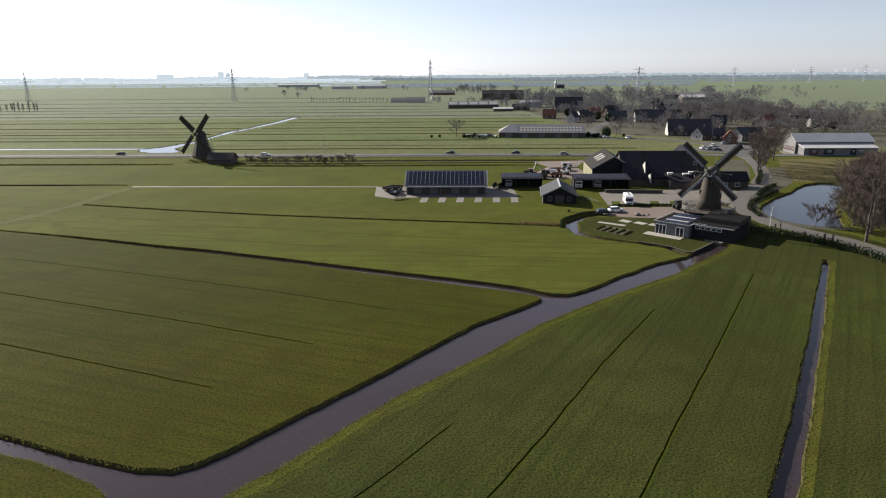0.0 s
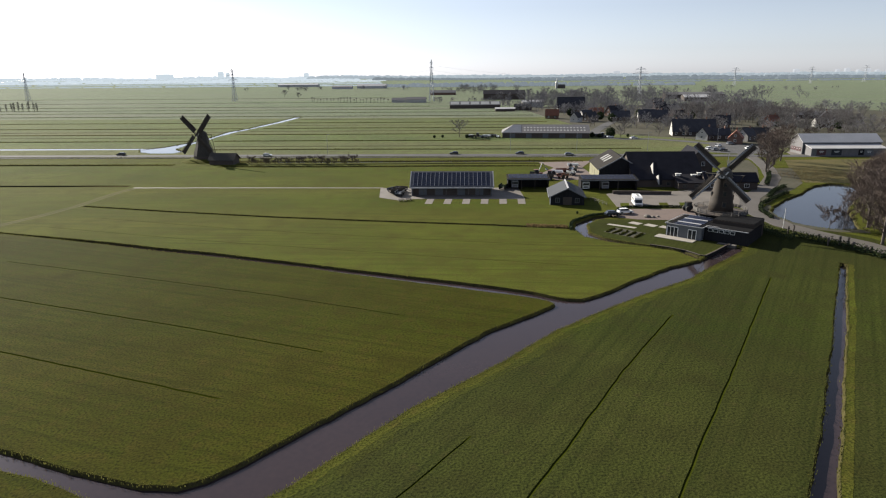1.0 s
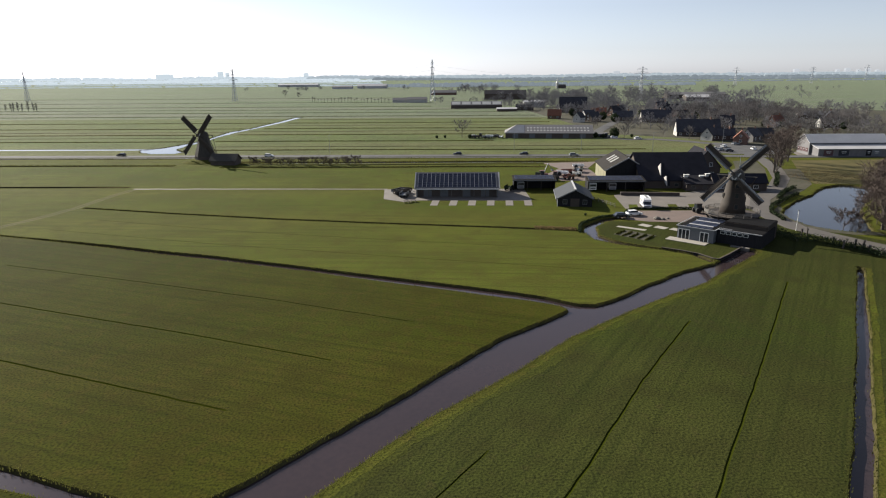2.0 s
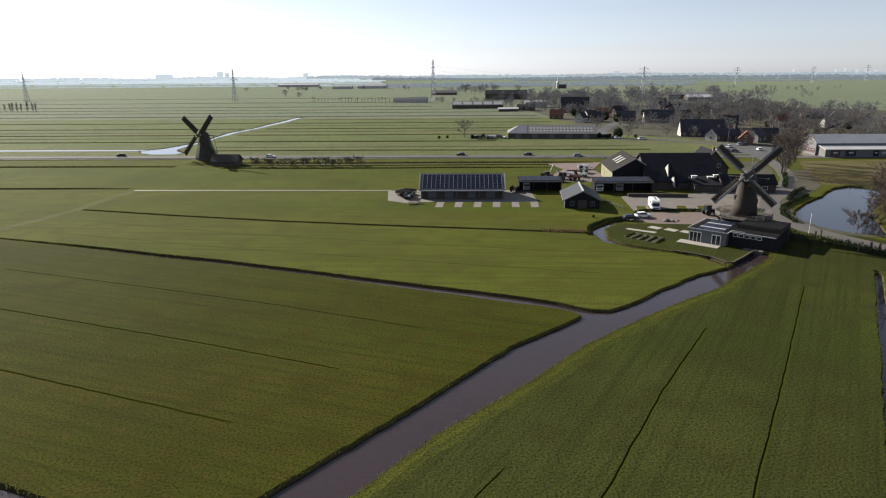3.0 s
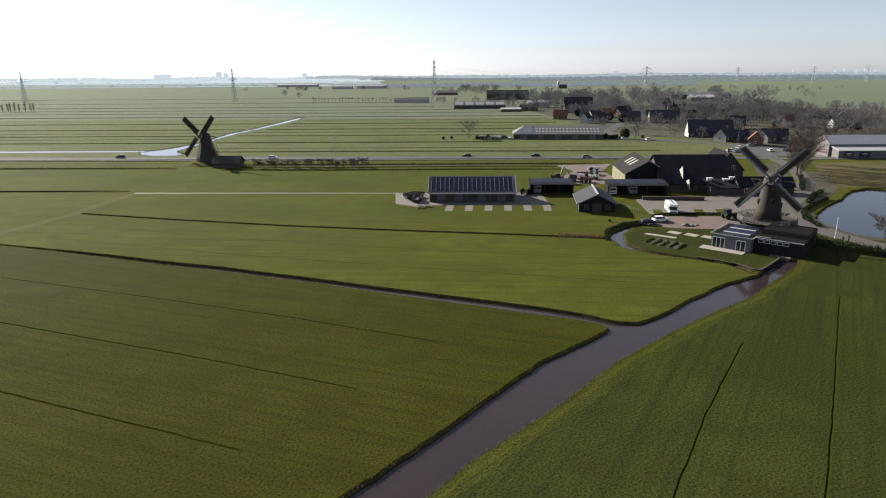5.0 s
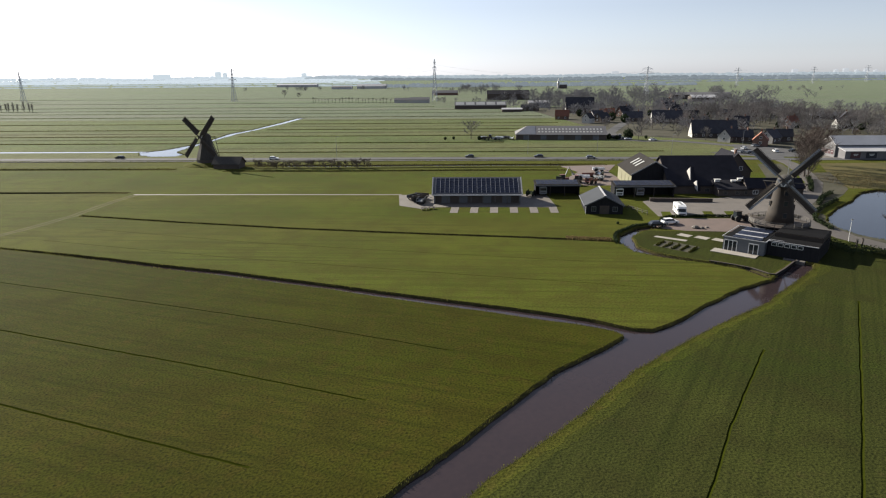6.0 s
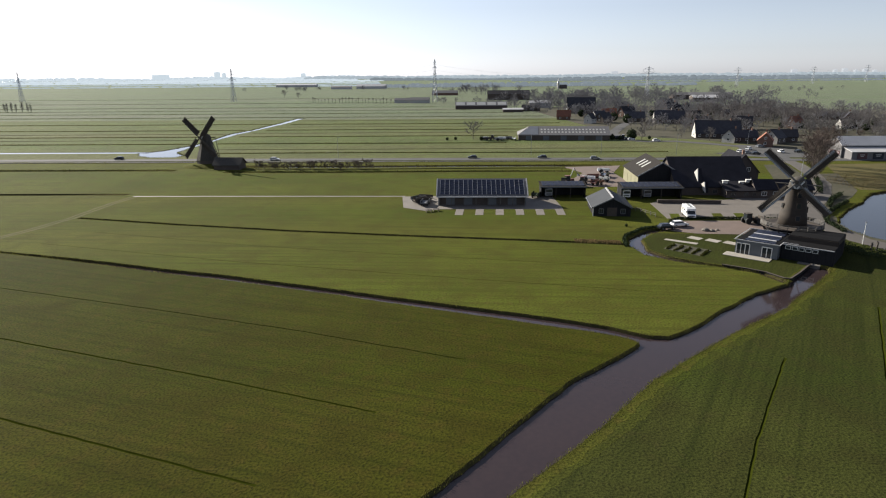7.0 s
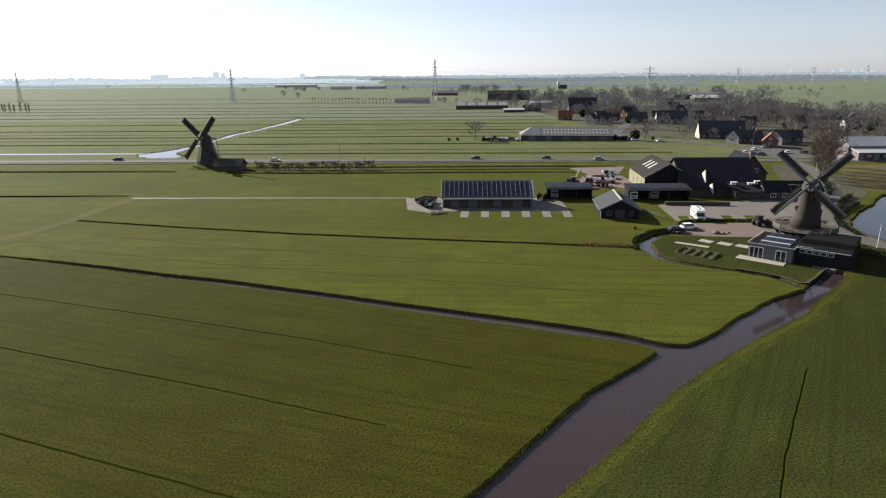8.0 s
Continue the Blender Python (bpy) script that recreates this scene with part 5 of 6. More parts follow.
def church():
    ob = thing("church", turned(262, 1500, 0), "small far church with a white pointed tower", "church")
    part("tower", Geo().box((0, 0, 6), (5, 5, 14)), WHITE_WALL, ob)
    part("spire", Geo().lathe([(3.3, 12.6), (1.6, 17), (0.15, 24)], 8), PALE_SHEET, ob)
    part("nave", gable_body(18, 9, 5, 9), DARK_BRICK, ob).location = (11, 0, 0)
    return ob


church()


# ---- power pylons ----
def pylon(x, y, h, deg):
    ob = thing("pylon", turned(x, y, deg), "tall steel lattice power pylon", "pylon", "power line")
    b = h * 0.055
    g = Geo()

    def half(z):
        t = z / h
        return b * (1 - t) ** 1.25 + 0.35 if t < 0.98 else 0.35

    zs = [h * k for k in (0, 0.14, 0.27, 0.39, 0.5, 0.6, 0.69, 0.78, 0.86, 0.93, 1.0)]
    for z0, z1 in zip(zs, zs[1:]):
        a, c = half(z0), half(z1)
        for s, t in ((-1, -1), (1, -1), (1, 1), (-1, 1)):
            g.tube((s * a, t * a, z0), (s * c, t * c, z1), 0.24, 0.2, 4, False)
        for s in (-1, 1):
            for p, q in (((-a, s * a, z0), (c, s * c, z1)), ((a, s * a, z0), (-c, s * c, z1)), ((s * a, -a, z0), (s * c, c, z1)), ((s * a, a, z0), (s * c, -c, z1))):
                g.tube(p, q, 0.13, 0.13, 3, False)
    part("tower", g, PYLON_STEEL, ob)
    for z, w in ((0.66, 0.2), (0.8, 0.26), (0.92, 0.17)):
        g = Geo()
        for s in (-1, 1):
            for yy in (-half(h * z), half(h * z)):
                g.tube((0, yy, h * z), (s * w * h, 0, h * z), 0.32, 0.2, 4, False)
                g.tube((0, yy, h * z + 2.2), (s * w * h, 0, h * z), 0.22, 0.16, 4, False)
            g.tube((s * w * h, 0, h * z), (s * w * h, 0, h * z - 2.6), 0.14, 0.14, 4)
        part("crossarm", g, PYLON_STEEL, ob)
    return ob


PYLONS = [(-1050, 1040, 42), (-656, 990, 44), (-311, 930, 46), (-20, 878, 55.5), (252, 830, 44), (733, 1615, 46), (1033, 1801, 47), (1300, 1975, 52)]
for i, (x, y, h) in enumerate(PYLONS):
    pylon(x, y, h, (70, 70, 70, 80, 15, 12, 12, 12)[i])
for (x0, y0, h0), (x1, y1, h1) in zip(PYLONS, PYLONS[1:]):
    for z, w in ((0.8, 8.0), (0.92, -5.5)):
        g = Geo()
        a, c = Vector((x0, y0 + w, h0 * z - 2.6)), Vector((x1, y1 + w, h1 * z - 2.6))
        last = a
        for k in range(1, 17):
            t = k / 16
            p = a.lerp(c, t)
            p.z -= 4 * 9.0 * t * (1 - t)
            g.tube(last, p, 0.06, 0.06, 3, False)
            last = p
        solid("power_cable", g, STEEL, "thin sagging overhead power cable", "cable", "power cables")


# ---- the far edge: woods and towns ----
def far_wood(x0, x1, y, h, seed, label, material=None):
    rnd = random.Random(seed)
    g = Geo()
    x = x0
    while x < x1:
        w = rnd.uniform(14, 34) * y / 2500
        t = noise.noise(Vector((x * 0.002, seed * 3.1, 0.0)))
        hh = h * (0.72 + 0.5 * t + rnd.uniform(-0.10, 0.12))
        if hh > 1.5:
            prof = [(w * 0.62, -1), (w * 0.66, hh * 0.45), (w * 0.45, hh * 0.85), (w * 0.12, hh)]
            g.lathe(prof, 6, (x, y + rnd.uniform(-30, 30)), rnd.uniform(0, 1))
        x += w * 0.8
    return solid("far_wood", g, material or FAR_WOOD, label, "woodland", kind="stuff")


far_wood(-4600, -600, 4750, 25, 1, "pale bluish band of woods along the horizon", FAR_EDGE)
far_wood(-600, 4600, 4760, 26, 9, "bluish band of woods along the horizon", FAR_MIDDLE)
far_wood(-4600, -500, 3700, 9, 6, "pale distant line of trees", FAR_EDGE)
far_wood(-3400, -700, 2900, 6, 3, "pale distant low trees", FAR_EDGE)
# Rows spaced to cover the far ground with hazy colour.
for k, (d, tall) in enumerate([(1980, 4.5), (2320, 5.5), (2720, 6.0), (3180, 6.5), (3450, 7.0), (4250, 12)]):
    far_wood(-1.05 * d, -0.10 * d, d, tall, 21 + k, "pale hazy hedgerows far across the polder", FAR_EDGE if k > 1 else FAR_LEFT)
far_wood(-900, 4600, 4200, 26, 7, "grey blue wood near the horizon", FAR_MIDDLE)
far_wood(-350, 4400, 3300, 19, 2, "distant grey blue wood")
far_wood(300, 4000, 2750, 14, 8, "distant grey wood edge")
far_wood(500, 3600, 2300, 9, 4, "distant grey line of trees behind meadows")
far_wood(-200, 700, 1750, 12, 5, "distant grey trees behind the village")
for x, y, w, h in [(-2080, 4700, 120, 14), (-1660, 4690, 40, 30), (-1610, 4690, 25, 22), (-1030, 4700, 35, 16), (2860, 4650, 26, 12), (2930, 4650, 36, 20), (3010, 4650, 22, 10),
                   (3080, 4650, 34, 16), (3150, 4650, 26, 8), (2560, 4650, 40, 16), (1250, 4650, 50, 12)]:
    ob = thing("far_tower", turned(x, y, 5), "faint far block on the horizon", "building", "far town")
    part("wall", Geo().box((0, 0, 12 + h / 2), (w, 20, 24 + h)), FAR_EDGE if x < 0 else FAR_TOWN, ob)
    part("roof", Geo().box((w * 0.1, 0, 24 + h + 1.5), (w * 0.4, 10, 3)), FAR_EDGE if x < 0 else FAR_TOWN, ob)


# ---- trees ----
def grow(seed, h, spread, limbs, clear=0.22, subs=6, twigs=12, thick=1.0, lift=0.55, twig_w=0.085, fork=2):
    """A bare tree: trunk and limbs in one mesh, boughs and twigs in another."""
    rnd = random.Random(seed)
    wood, crown = Geo(), Geo()
    r0 = h * 0.021 * thick
    top = Vector((rnd.uniform(-0.04, 0.04) * h, rnd.uniform(-0.04, 0.04) * h, h * 0.8))
    wood.tube((0, 0, -0.3), top * 0.5, r0, r0 * 0.62, 7)
    wood.tube(top * 0.5, top, r0 * 0.62, r0 * 0.15, 6)

    def twig(p, d, ln):
        side = d.cross(Vector((rnd.uniform(-1, 1), rnd.uniform(-1, 1), rnd.uniform(-1, 1)))).normalized() * twig_w * 0.5
        q = p + d * ln
        k = len(crown.v)
        crown.v += [tuple(p - side), tuple(p + side), tuple(q)]
        crown.f.append((k, k + 1, k + 2))

    for i in range(limbs):
        f = clear + (0.98 - clear) * (i + rnd.random() * 0.6) / limbs
        s = top * f
        ang = i * 2.4 + rnd.uniform(-0.5, 0.5)
        up = lift + 0.5 * f + rnd.uniform(-0.15, 0.2)
        d = Vector((math.cos(ang), math.sin(ang), up)).normalized()
        ln = h * spread * (1.15 - 0.75 * abs(f - 0.42) / 0.58) * rnd.uniform(0.8, 1.15)
        e = s + d * ln
        wood.tube(s, e, r0 * 0.42 * (1.1 - f), r0 * 0.1, 5)
        for j in range(subs):
            t = 0.25 + 0.75 * (j + rnd.random()) / subs
            p = s.lerp(e, t)
            d2 = (d + Vector((rnd.uniform(-0.9, 0.9), rnd.uniform(-0.9, 0.9), rnd.uniform(-0.2, 0.9)))).normalized()
            l2 = ln * rnd.uniform(0.3, 0.55)
            q = p + d2 * l2
            crown.tube(p, q, r0 * 0.09, r0 * 0.04, 3, False)
            for k in range(twigs):
                u = rnd.uniform(0.2, 1.0)
                d3 = (d2 + Vector((rnd.uniform(-1, 1), rnd.uniform(-1, 1), rnd.uniform(-0.5, 0.9)))).normalized()
                a = p.lerp(q, u)
                l3 = l2 * rnd.uniform(0.35, 0.7)
                twig(a, d3, l3)
                for _ in range(fork):
                    d4 = (d3 + Vector((rnd.uniform(-0.9, 0.9), rnd.uniform(-0.9, 0.9), rnd.uniform(-0.4, 0.7)))).normalized()
                    twig(a + d3 * l3 * rnd.uniform(0.3, 0.9), d4, l3 * rnd.uniform(0.4, 0.8))
    return wood, crown


def tree_kind(label, twig, wood_material=BARK, name="tree", **how):
    wood, crown = grow(**how)
    ob = thing(name, Matrix.Translation((0, 0, -50)), label, "tree", "bare winter trees")
    part("trunk", wood, wood_material, ob)
    part("crown", crown, twig, ob)
    return ob


KINDS = {
    "broad": [tree_kind("bare broad winter tree with grey twigs", TWIG, seed=s, h=12, spread=0.42, limbs=11) for s in (11, 12, 13)],
    "round": [tree_kind("bare round winter tree with brown twigs", TWIG, seed=s, h=9, spread=0.46, limbs=10, clear=0.15) for s in (21, 22)],
    "poplar": [tree_kind("slim bare poplar with upright twigs", TWIG, seed=s, h=14, spread=0.2, limbs=16, clear=0.08, lift=1.5) for s in (31, 32)],
    "red": [tree_kind("bare tall tree with reddish brown twigs", RED_TWIG, seed=s, h=15, spread=0.36, limbs=14, clear=0.1, subs=7, twigs=15, lift=1.0, twig_w=0.06) for s in (41, 42, 43)],
    "shrub": [tree_kind("dense leafless shrub with reddish twigs", RED_TWIG, name="shrub", seed=s, h=4.0, spread=0.6, limbs=12, clear=0.02, thick=0.7, lift=0.8, twig_w=0.06) for s in (51, 52)],
    "willow": [tree_kind("small pollard willow with a tuft of shoots", TWIG, seed=s, h=5, spread=0.36, limbs=9, clear=0.55, thick=1.9, subs=3, twigs=4, lift=1.0) for s in (61,)],
}


def evergreen(seed):
    rnd = random.Random(seed)
    ob = thing("evergreen_bush", Matrix.Translation((0, 0, -50)), "dense dark evergreen bush", "bush", "evergreen bushes")
    g = Geo()
    for i in range(900):
        v = Vector((rnd.gauss(0, 1), rnd.gauss(0, 1), rnd.gauss(0, 1))).normalized()
        lump = 1 + 0.28 * noise.noise(v * 2.1 + Vector((seed, 0, 0)))
        c = Vector((v.x * 2.1, v.y * 2.1, 2.3 + v.z * 2.2)) * lump * rnd.uniform(0.82, 1.02)
        if c.z < 0.1:
            c.z = rnd.uniform(0.1, 0.8)
        a, b = v.orthogonal().normalized(), v.cross(v.orthogonal()).normalized()
        r = rnd.uniform(0, 6.28)
        a, b = (a * math.cos(r) + b * math.sin(r) + v * 0.4) * 0.34, (b * math.cos(r) - a * math.sin(r)) * 0.22
        k = len(g.v)
        g.v += [tuple(c - a), tuple(c + b), tuple(c + a), tuple(c - b)]
        g.f.append((k, k + 1, k + 2, k + 3))
    part("leaves", g, EVERGREEN, ob)
    part("stem", Geo().tube((0, 0, -0.2), (0, 0, 3.2), 0.16, 0.05, 6), BARK, ob)
    return ob


KINDS["evergreen"] = [evergreen(3), evergreen(8)]
rt = random.Random(77)
LIGHT = [grow(seed=s, h=12, spread=0.4, limbs=10, clear=0.1, subs=5, twigs=8, twig_w=0.17) for s in (71, 72, 73)]
far_v, far_f, far_n = [], [], [0]


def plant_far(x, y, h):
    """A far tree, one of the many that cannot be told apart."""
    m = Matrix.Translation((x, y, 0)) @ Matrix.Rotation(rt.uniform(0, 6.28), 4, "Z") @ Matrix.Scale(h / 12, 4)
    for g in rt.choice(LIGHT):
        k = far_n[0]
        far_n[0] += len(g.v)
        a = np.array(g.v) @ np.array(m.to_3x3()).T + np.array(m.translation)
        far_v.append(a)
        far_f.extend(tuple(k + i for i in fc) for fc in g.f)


def plant(kind, x, y, h):
    base = {"broad": 12, "round": 9, "poplar": 14, "red": 15, "shrub": 4.2, "willow": 5, "evergreen": 4.7}[kind]
    src = rt.choice(KINDS[kind])
    m = Matrix.Translation((x, y, 0)) @ Matrix.Rotation(rt.uniform(0, 6.28), 4, "Z") @ Matrix.Scale(h / base * rt.uniform(0.9, 1.1), 4)
    return copy_thing(src, m)


for kind, cx, cy, rx, ry, n, h in [
        ("broad", 130, 700, 60, 50, 14, 15), ("broad", 195, 900, 110, 110, 24, 17), ("broad", 320, 1000, 90, 150, 14, 17), ("round", 108, 560, 25, 25, 6, 10),
        ("broad", 150, 590, 40, 25, 9, 12), ("broad", 190, 565, 30, 40, 9, 12), ("broad", 228, 505, 42, 32, 16, 14), ("broad", 262, 478, 40, 26, 14, 13),
        ("broad", 212, 458, 30, 20, 8, 13), ("round", 300, 485, 50, 30, 10, 11), ("round", 250, 425, 30, 22, 9, 10), ("round", 212, 402, 22, 20, 7, 9),
        ("round", 172, 425, 15, 15, 4, 9), ("round", 335, 560, 60, 40, 10, 11), ("broad", 160, 800, 60, 60, 12, 16), ("round", 60, 765, 25, 20, 6, 9),
        ("broad", 90, 1250, 90, 150, 14, 16), ("round", 400, 640, 60, 40, 7, 10), ("evergreen", 150, 530, 60, 60, 8, 6), ("evergreen", 240, 450, 60, 40, 8, 5),
        ("round", 300, 360, 50, 35, 8, 9), ("round", 240, 370, 30, 25, 6, 9), ("broad", 270, 640, 60, 40, 12, 14), ("poplar", 255, 560, 18, 12, 4, 20),
        ("round", 120, 455, 20, 20, 5, 8), ("round", 160, 440, 25, 18, 6, 8), ("round", 20, 860, 60, 40, 7, 8), ("broad", 420, 900, 120, 80, 10, 13),
        ("round", -230, 1500, 260, 90, 16, 10), ("round", 650, 1300, 300, 100, 16, 10), ("shrub", 195, 380, 40, 30, 12, 4), ("round", 100, 640, 40, 15, 8, 9), ("broad", 180, 640, 60, 40, 16, 13), ("broad", 240, 600, 50, 40, 14, 13), ("broad", 140, 850, 80, 60, 16, 15), ("broad", 280, 780, 80, 60, 16, 15), ("broad", 250, 530, 50, 25, 12, 13), ("round", 290, 420, 60, 25, 14, 9), ("round", 190, 480, 25, 25, 8, 10), ("round", 320, 400, 50, 30, 8, 9)]:
    for _ in range(n):
        a, r = rt.uniform(0, 6.28), math.sqrt(rt.random())
        px, py, ph = cx + rx * r * math.cos(a), cy + ry * r * math.sin(a), h * rt.uniform(0.75, 1.15)
        if py > 545 and kind != "evergreen":
            plant_far(px, py, ph)
            plant_far(px + rt.uniform(-9, 9), py + rt.uniform(-9, 9), ph * rt.uniform(0.6, 1))
        else:
            plant(kind, px, py, ph)
for kind, x, y, h in [("broad", 7.5, 391, 11.5), ("evergreen", 98.5, 380.5, 7), ("round", 104.5, 381, 8), ("red", 129.3, 254.5, 17), ("red", 134.8, 261, 18), ("red", 122.2, 240, 15),
                      ("red", 146.5, 277, 15), ("red", 125, 247, 16), ("red", 139, 268, 16), ("broad", -272, 1066, 14), ("round", -236, 1013, 10), ("broad", 140, 372, 8),
                      ("round", 114, 405, 9), ("round", 131, 390, 6), ("poplar", 250, 555, 19), ("poplar", 262, 560, 18),
                      ("red", 98.9, 142.3, 18.5), ("red", 104.5, 149, 17), ("red", 106, 158, 15), ("red", 111.5, 166, 15), ("red", 114.5, 173, 14), ("red", 118, 161, 19),
                      ("red", 122, 176, 18), ("red", 119, 181, 14), ("red", 128, 187, 16), ("red", 134, 196, 15), ("red", 140, 202, 14), ("red", 110, 151, 18), ("red", 127, 172, 19),
                      ("red", 148, 208, 14), ("red", 116, 147, 18), ("red", 139, 188, 17), ("red", 152, 216, 13), ("red", 104, 138, 17), ("red", 108, 146, 16), ("red", 114, 152, 17), ("red", 121, 165, 16), ("red", 117, 174, 13), ("red", 124, 180, 15), ("red", 131, 181, 17), ("red", 109.5, 160, 14), ("red", 100.5, 137, 18), ("red", 143, 196, 15), ("red", 136, 201, 12), ("red", 112, 140, 18),
                      ("shrub", 96.7, 158.6, 5.0), ("shrub", 99.5, 157.4, 4.6), ("shrub", 102.3, 152, 4.2), ("shrub", 105, 154, 5), ("shrub", 108, 163, 4.5), ("shrub", 112, 175, 4.5),
                      ("shrub", 118, 184, 4.5), ("shrub", 126, 194, 4.2), ("shrub", 106, 146, 5), ("shrub", 112, 157, 5.5), ("shrub", 109, 142, 5), ("shrub", 118, 170, 5.5),
                      ("shrub", 131, 201, 4), ("shrub", 124, 183, 5), ("shrub", 101.5, 145, 4.5), ("shrub", 115, 164, 6), ("shrub", 137, 208, 3.5), ("shrub", 112, 146, 6), ("shrub", 119, 153, 7)]:
    plant(kind, x, y, h)
for i in range(9):
    plant("poplar", -500 + i * 5.2, 708 + rt.uniform(-4, 4), rt.uniform(10, 14))
for i in range(24):
    plant("willow", -186 + i * 4.7 + rt.uniform(-1, 1), 874 - i * 1.5, rt.uniform(5.5, 8))
for i in range(26):
    plant("shrub", -88 + i * 1.9 + rt.uniform(-1, 1), 276 + rt.uniform(-2, 4), rt.uniform(2.0, 3.6))
for x, y, h in [(-8, 386, 1.8), (-3, 388, 2.0), (12, 384, 2.4), (88, 383, 3), (92, 381, 2.4), (110, 384, 2), (36, 176, 0.8)] :
    plant("evergreen", x, y, h)
for _ in range(170):
    a, r = rt.uniform(0, 6.28), math.sqrt(rt.random())
    plant_far(235 + 115 * r * math.cos(a), 475 + 95 * r * math.sin(a), rt.uniform(3.5, 9.5))
for _ in range(80):
    a, r = rt.uniform(0, 6.28), math.sqrt(rt.random())
    plant_far(170 + 110 * r * math.cos(a), 690 + 130 * r * math.sin(a), rt.uniform(5, 13))
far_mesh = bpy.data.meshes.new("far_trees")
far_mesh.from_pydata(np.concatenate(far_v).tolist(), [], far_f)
far_mesh.materials.append(HAZE_TWIG)
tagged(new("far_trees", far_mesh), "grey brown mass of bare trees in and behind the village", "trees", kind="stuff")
for group in KINDS.values():
    for src in group:
        for o in [*src.children_recursive, src]:
            bpy.data.objects.remove(o)


# ---- vehicles ----
def car(x, y, deg, paint, label, h=1.45, length=4.3):
    ob = thing("car", turned(x, y, deg, 0.08), label, "car", "parked and passing cars")
    L, w = length / 2, 0.88
    body = [(-L, 0.35), (-L, 0.82), (-L * 0.92, 0.95), (L * 0.55, 0.98), (L * 0.93, 0.78), (L, 0.6), (L, 0.35)]
    g = Geo()
    n = len(body)
    g.add([(a, -w, b) for a, b in body] + [(a, w, b) for a, b in body],
          [tuple(range(n - 1, -1, -1)), tuple(range(n, 2 * n))] + [(i, (i + 1) % n, n + (i + 1) % n, n + i) for i in range(n)])
    part("body", g, paint, ob)
    lo, hi = [(-L * 0.9, 0.95), (L * 0.5, 0.98)], [(-L * 0.72, h), (L * 0.18, h)]
    g = Geo().add([(lo[0][0], -w * 0.97, lo[0][1]), (lo[1][0], -w * 0.97, lo[1][1]), (lo[1][0], w * 0.97, lo[1][1]), (lo[0][0], w * 0.97, lo[0][1]),
                   (hi[0][0], -w * 0.78, hi[0][1]), (hi[1][0], -w * 0.78, hi[1][1]), (hi[1][0], w * 0.78, hi[1][1]), (hi[0][0], w * 0.78, hi[0][1])],
                  [(0, 1, 5, 4), (1, 2, 6, 5), (2, 3, 7, 6), (3, 0, 4, 7), (4, 5, 6, 7)])
    part("glazing", g, GLASS, ob)
    part("roof", Geo().box(((hi[0][0] + hi[1][0]) / 2, 0, h + 0.02), (hi[1][0] - hi[0][0] + 0.1, w * 1.56, 0.06)), paint, ob)
    for a in (-L * 0.62, L * 0.62):
        for s in (-1, 1):
            tyre = part("wheel", Geo().tube((a, s * (w - 0.2), 0.32), (a, s * (w + 0.02), 0.32), 0.32, 0.32, 12), RUBBER, ob)
            part("rim", Geo().tube((a, s * (w - 0.05), 0.32), (a, s * (w + 0.04), 0.32), 0.19, 0.18, 8), STEEL, tyre)
    for s in (-1, 1):
        part("headlight", Geo().box((L * 0.97, s * 0.6, 0.66), (0.12, 0.36, 0.16)), CLEAR_SHEET, ob)
    return ob


def camper(x, y, deg):
    ob = thing("camper_van", turned(x, y, deg, 0.06), "white camper van parked in the farmyard", "camper van")
    prof = [(-3.4, 0.45), (-3.4, 2.75), (-3.2, 2.9), (1.6, 2.95), (2.5, 2.6), (2.55, 2.1), (2.2, 1.95), (3.05, 1.15), (3.4, 1.0), (3.45, 0.45)]
    n = len(prof)
    g = Geo().add([(a, -1.12, b) for a, b in prof] + [(a, 1.12, b) for a, b in prof],
                  [tuple(range(n - 1, -1, -1)), tuple(range(n, 2 * n))] + [(i, (i + 1) % n, n + (i + 1) % n, n + i) for i in range(n)])
    part("body", g, CAR_WHITE, ob)
    part("windscreen", Geo().box((0, 0, 0), (0.06, 1.9, 1.0), m=Matrix.Translation((2.68, 0, 1.62)) @ Matrix.Rotation(radians(-46), 4, "Y")), GLASS, ob)
    for s in (-1, 1):
        for a, w in ((-1.9, 1.0), (0.1, 1.1), (2.0, 0.8)):
            part("window", Geo().box((a, s * 1.13, 1.9 if a < 2 else 1.6), (w, 0.04, 0.6)), GLASS, ob)
        part("stripe", Geo().box((-0.6, s * 1.13, 1.1), (5.2, 0.03, 0.18)), GREY_PAINT, ob)
        for a in (-2.0, 2.2):
            t = part("wheel", Geo().tube((a, s * 0.85, 0.36), (a, s * 1.13, 0.36), 0.36, 0.36, 12), RUBBER, ob)
            part("rim", Geo().tube((a, s * 1.0, 0.36), (a, s * 1.15, 0.36), 0.2, 0.2, 8), STEEL, t)
    part("grille", Geo().box((3.44, 0, 0.75), (0.06, 1.6, 0.35)), GREY_PAINT, ob)
    for a in (-2.2, -0.6, 0.9):
        part("roof_hatch", Geo().box((a, 0.1, 3.0), (0.6, 0.6, 0.14)), CLEAR_SHEET, ob)
    return ob


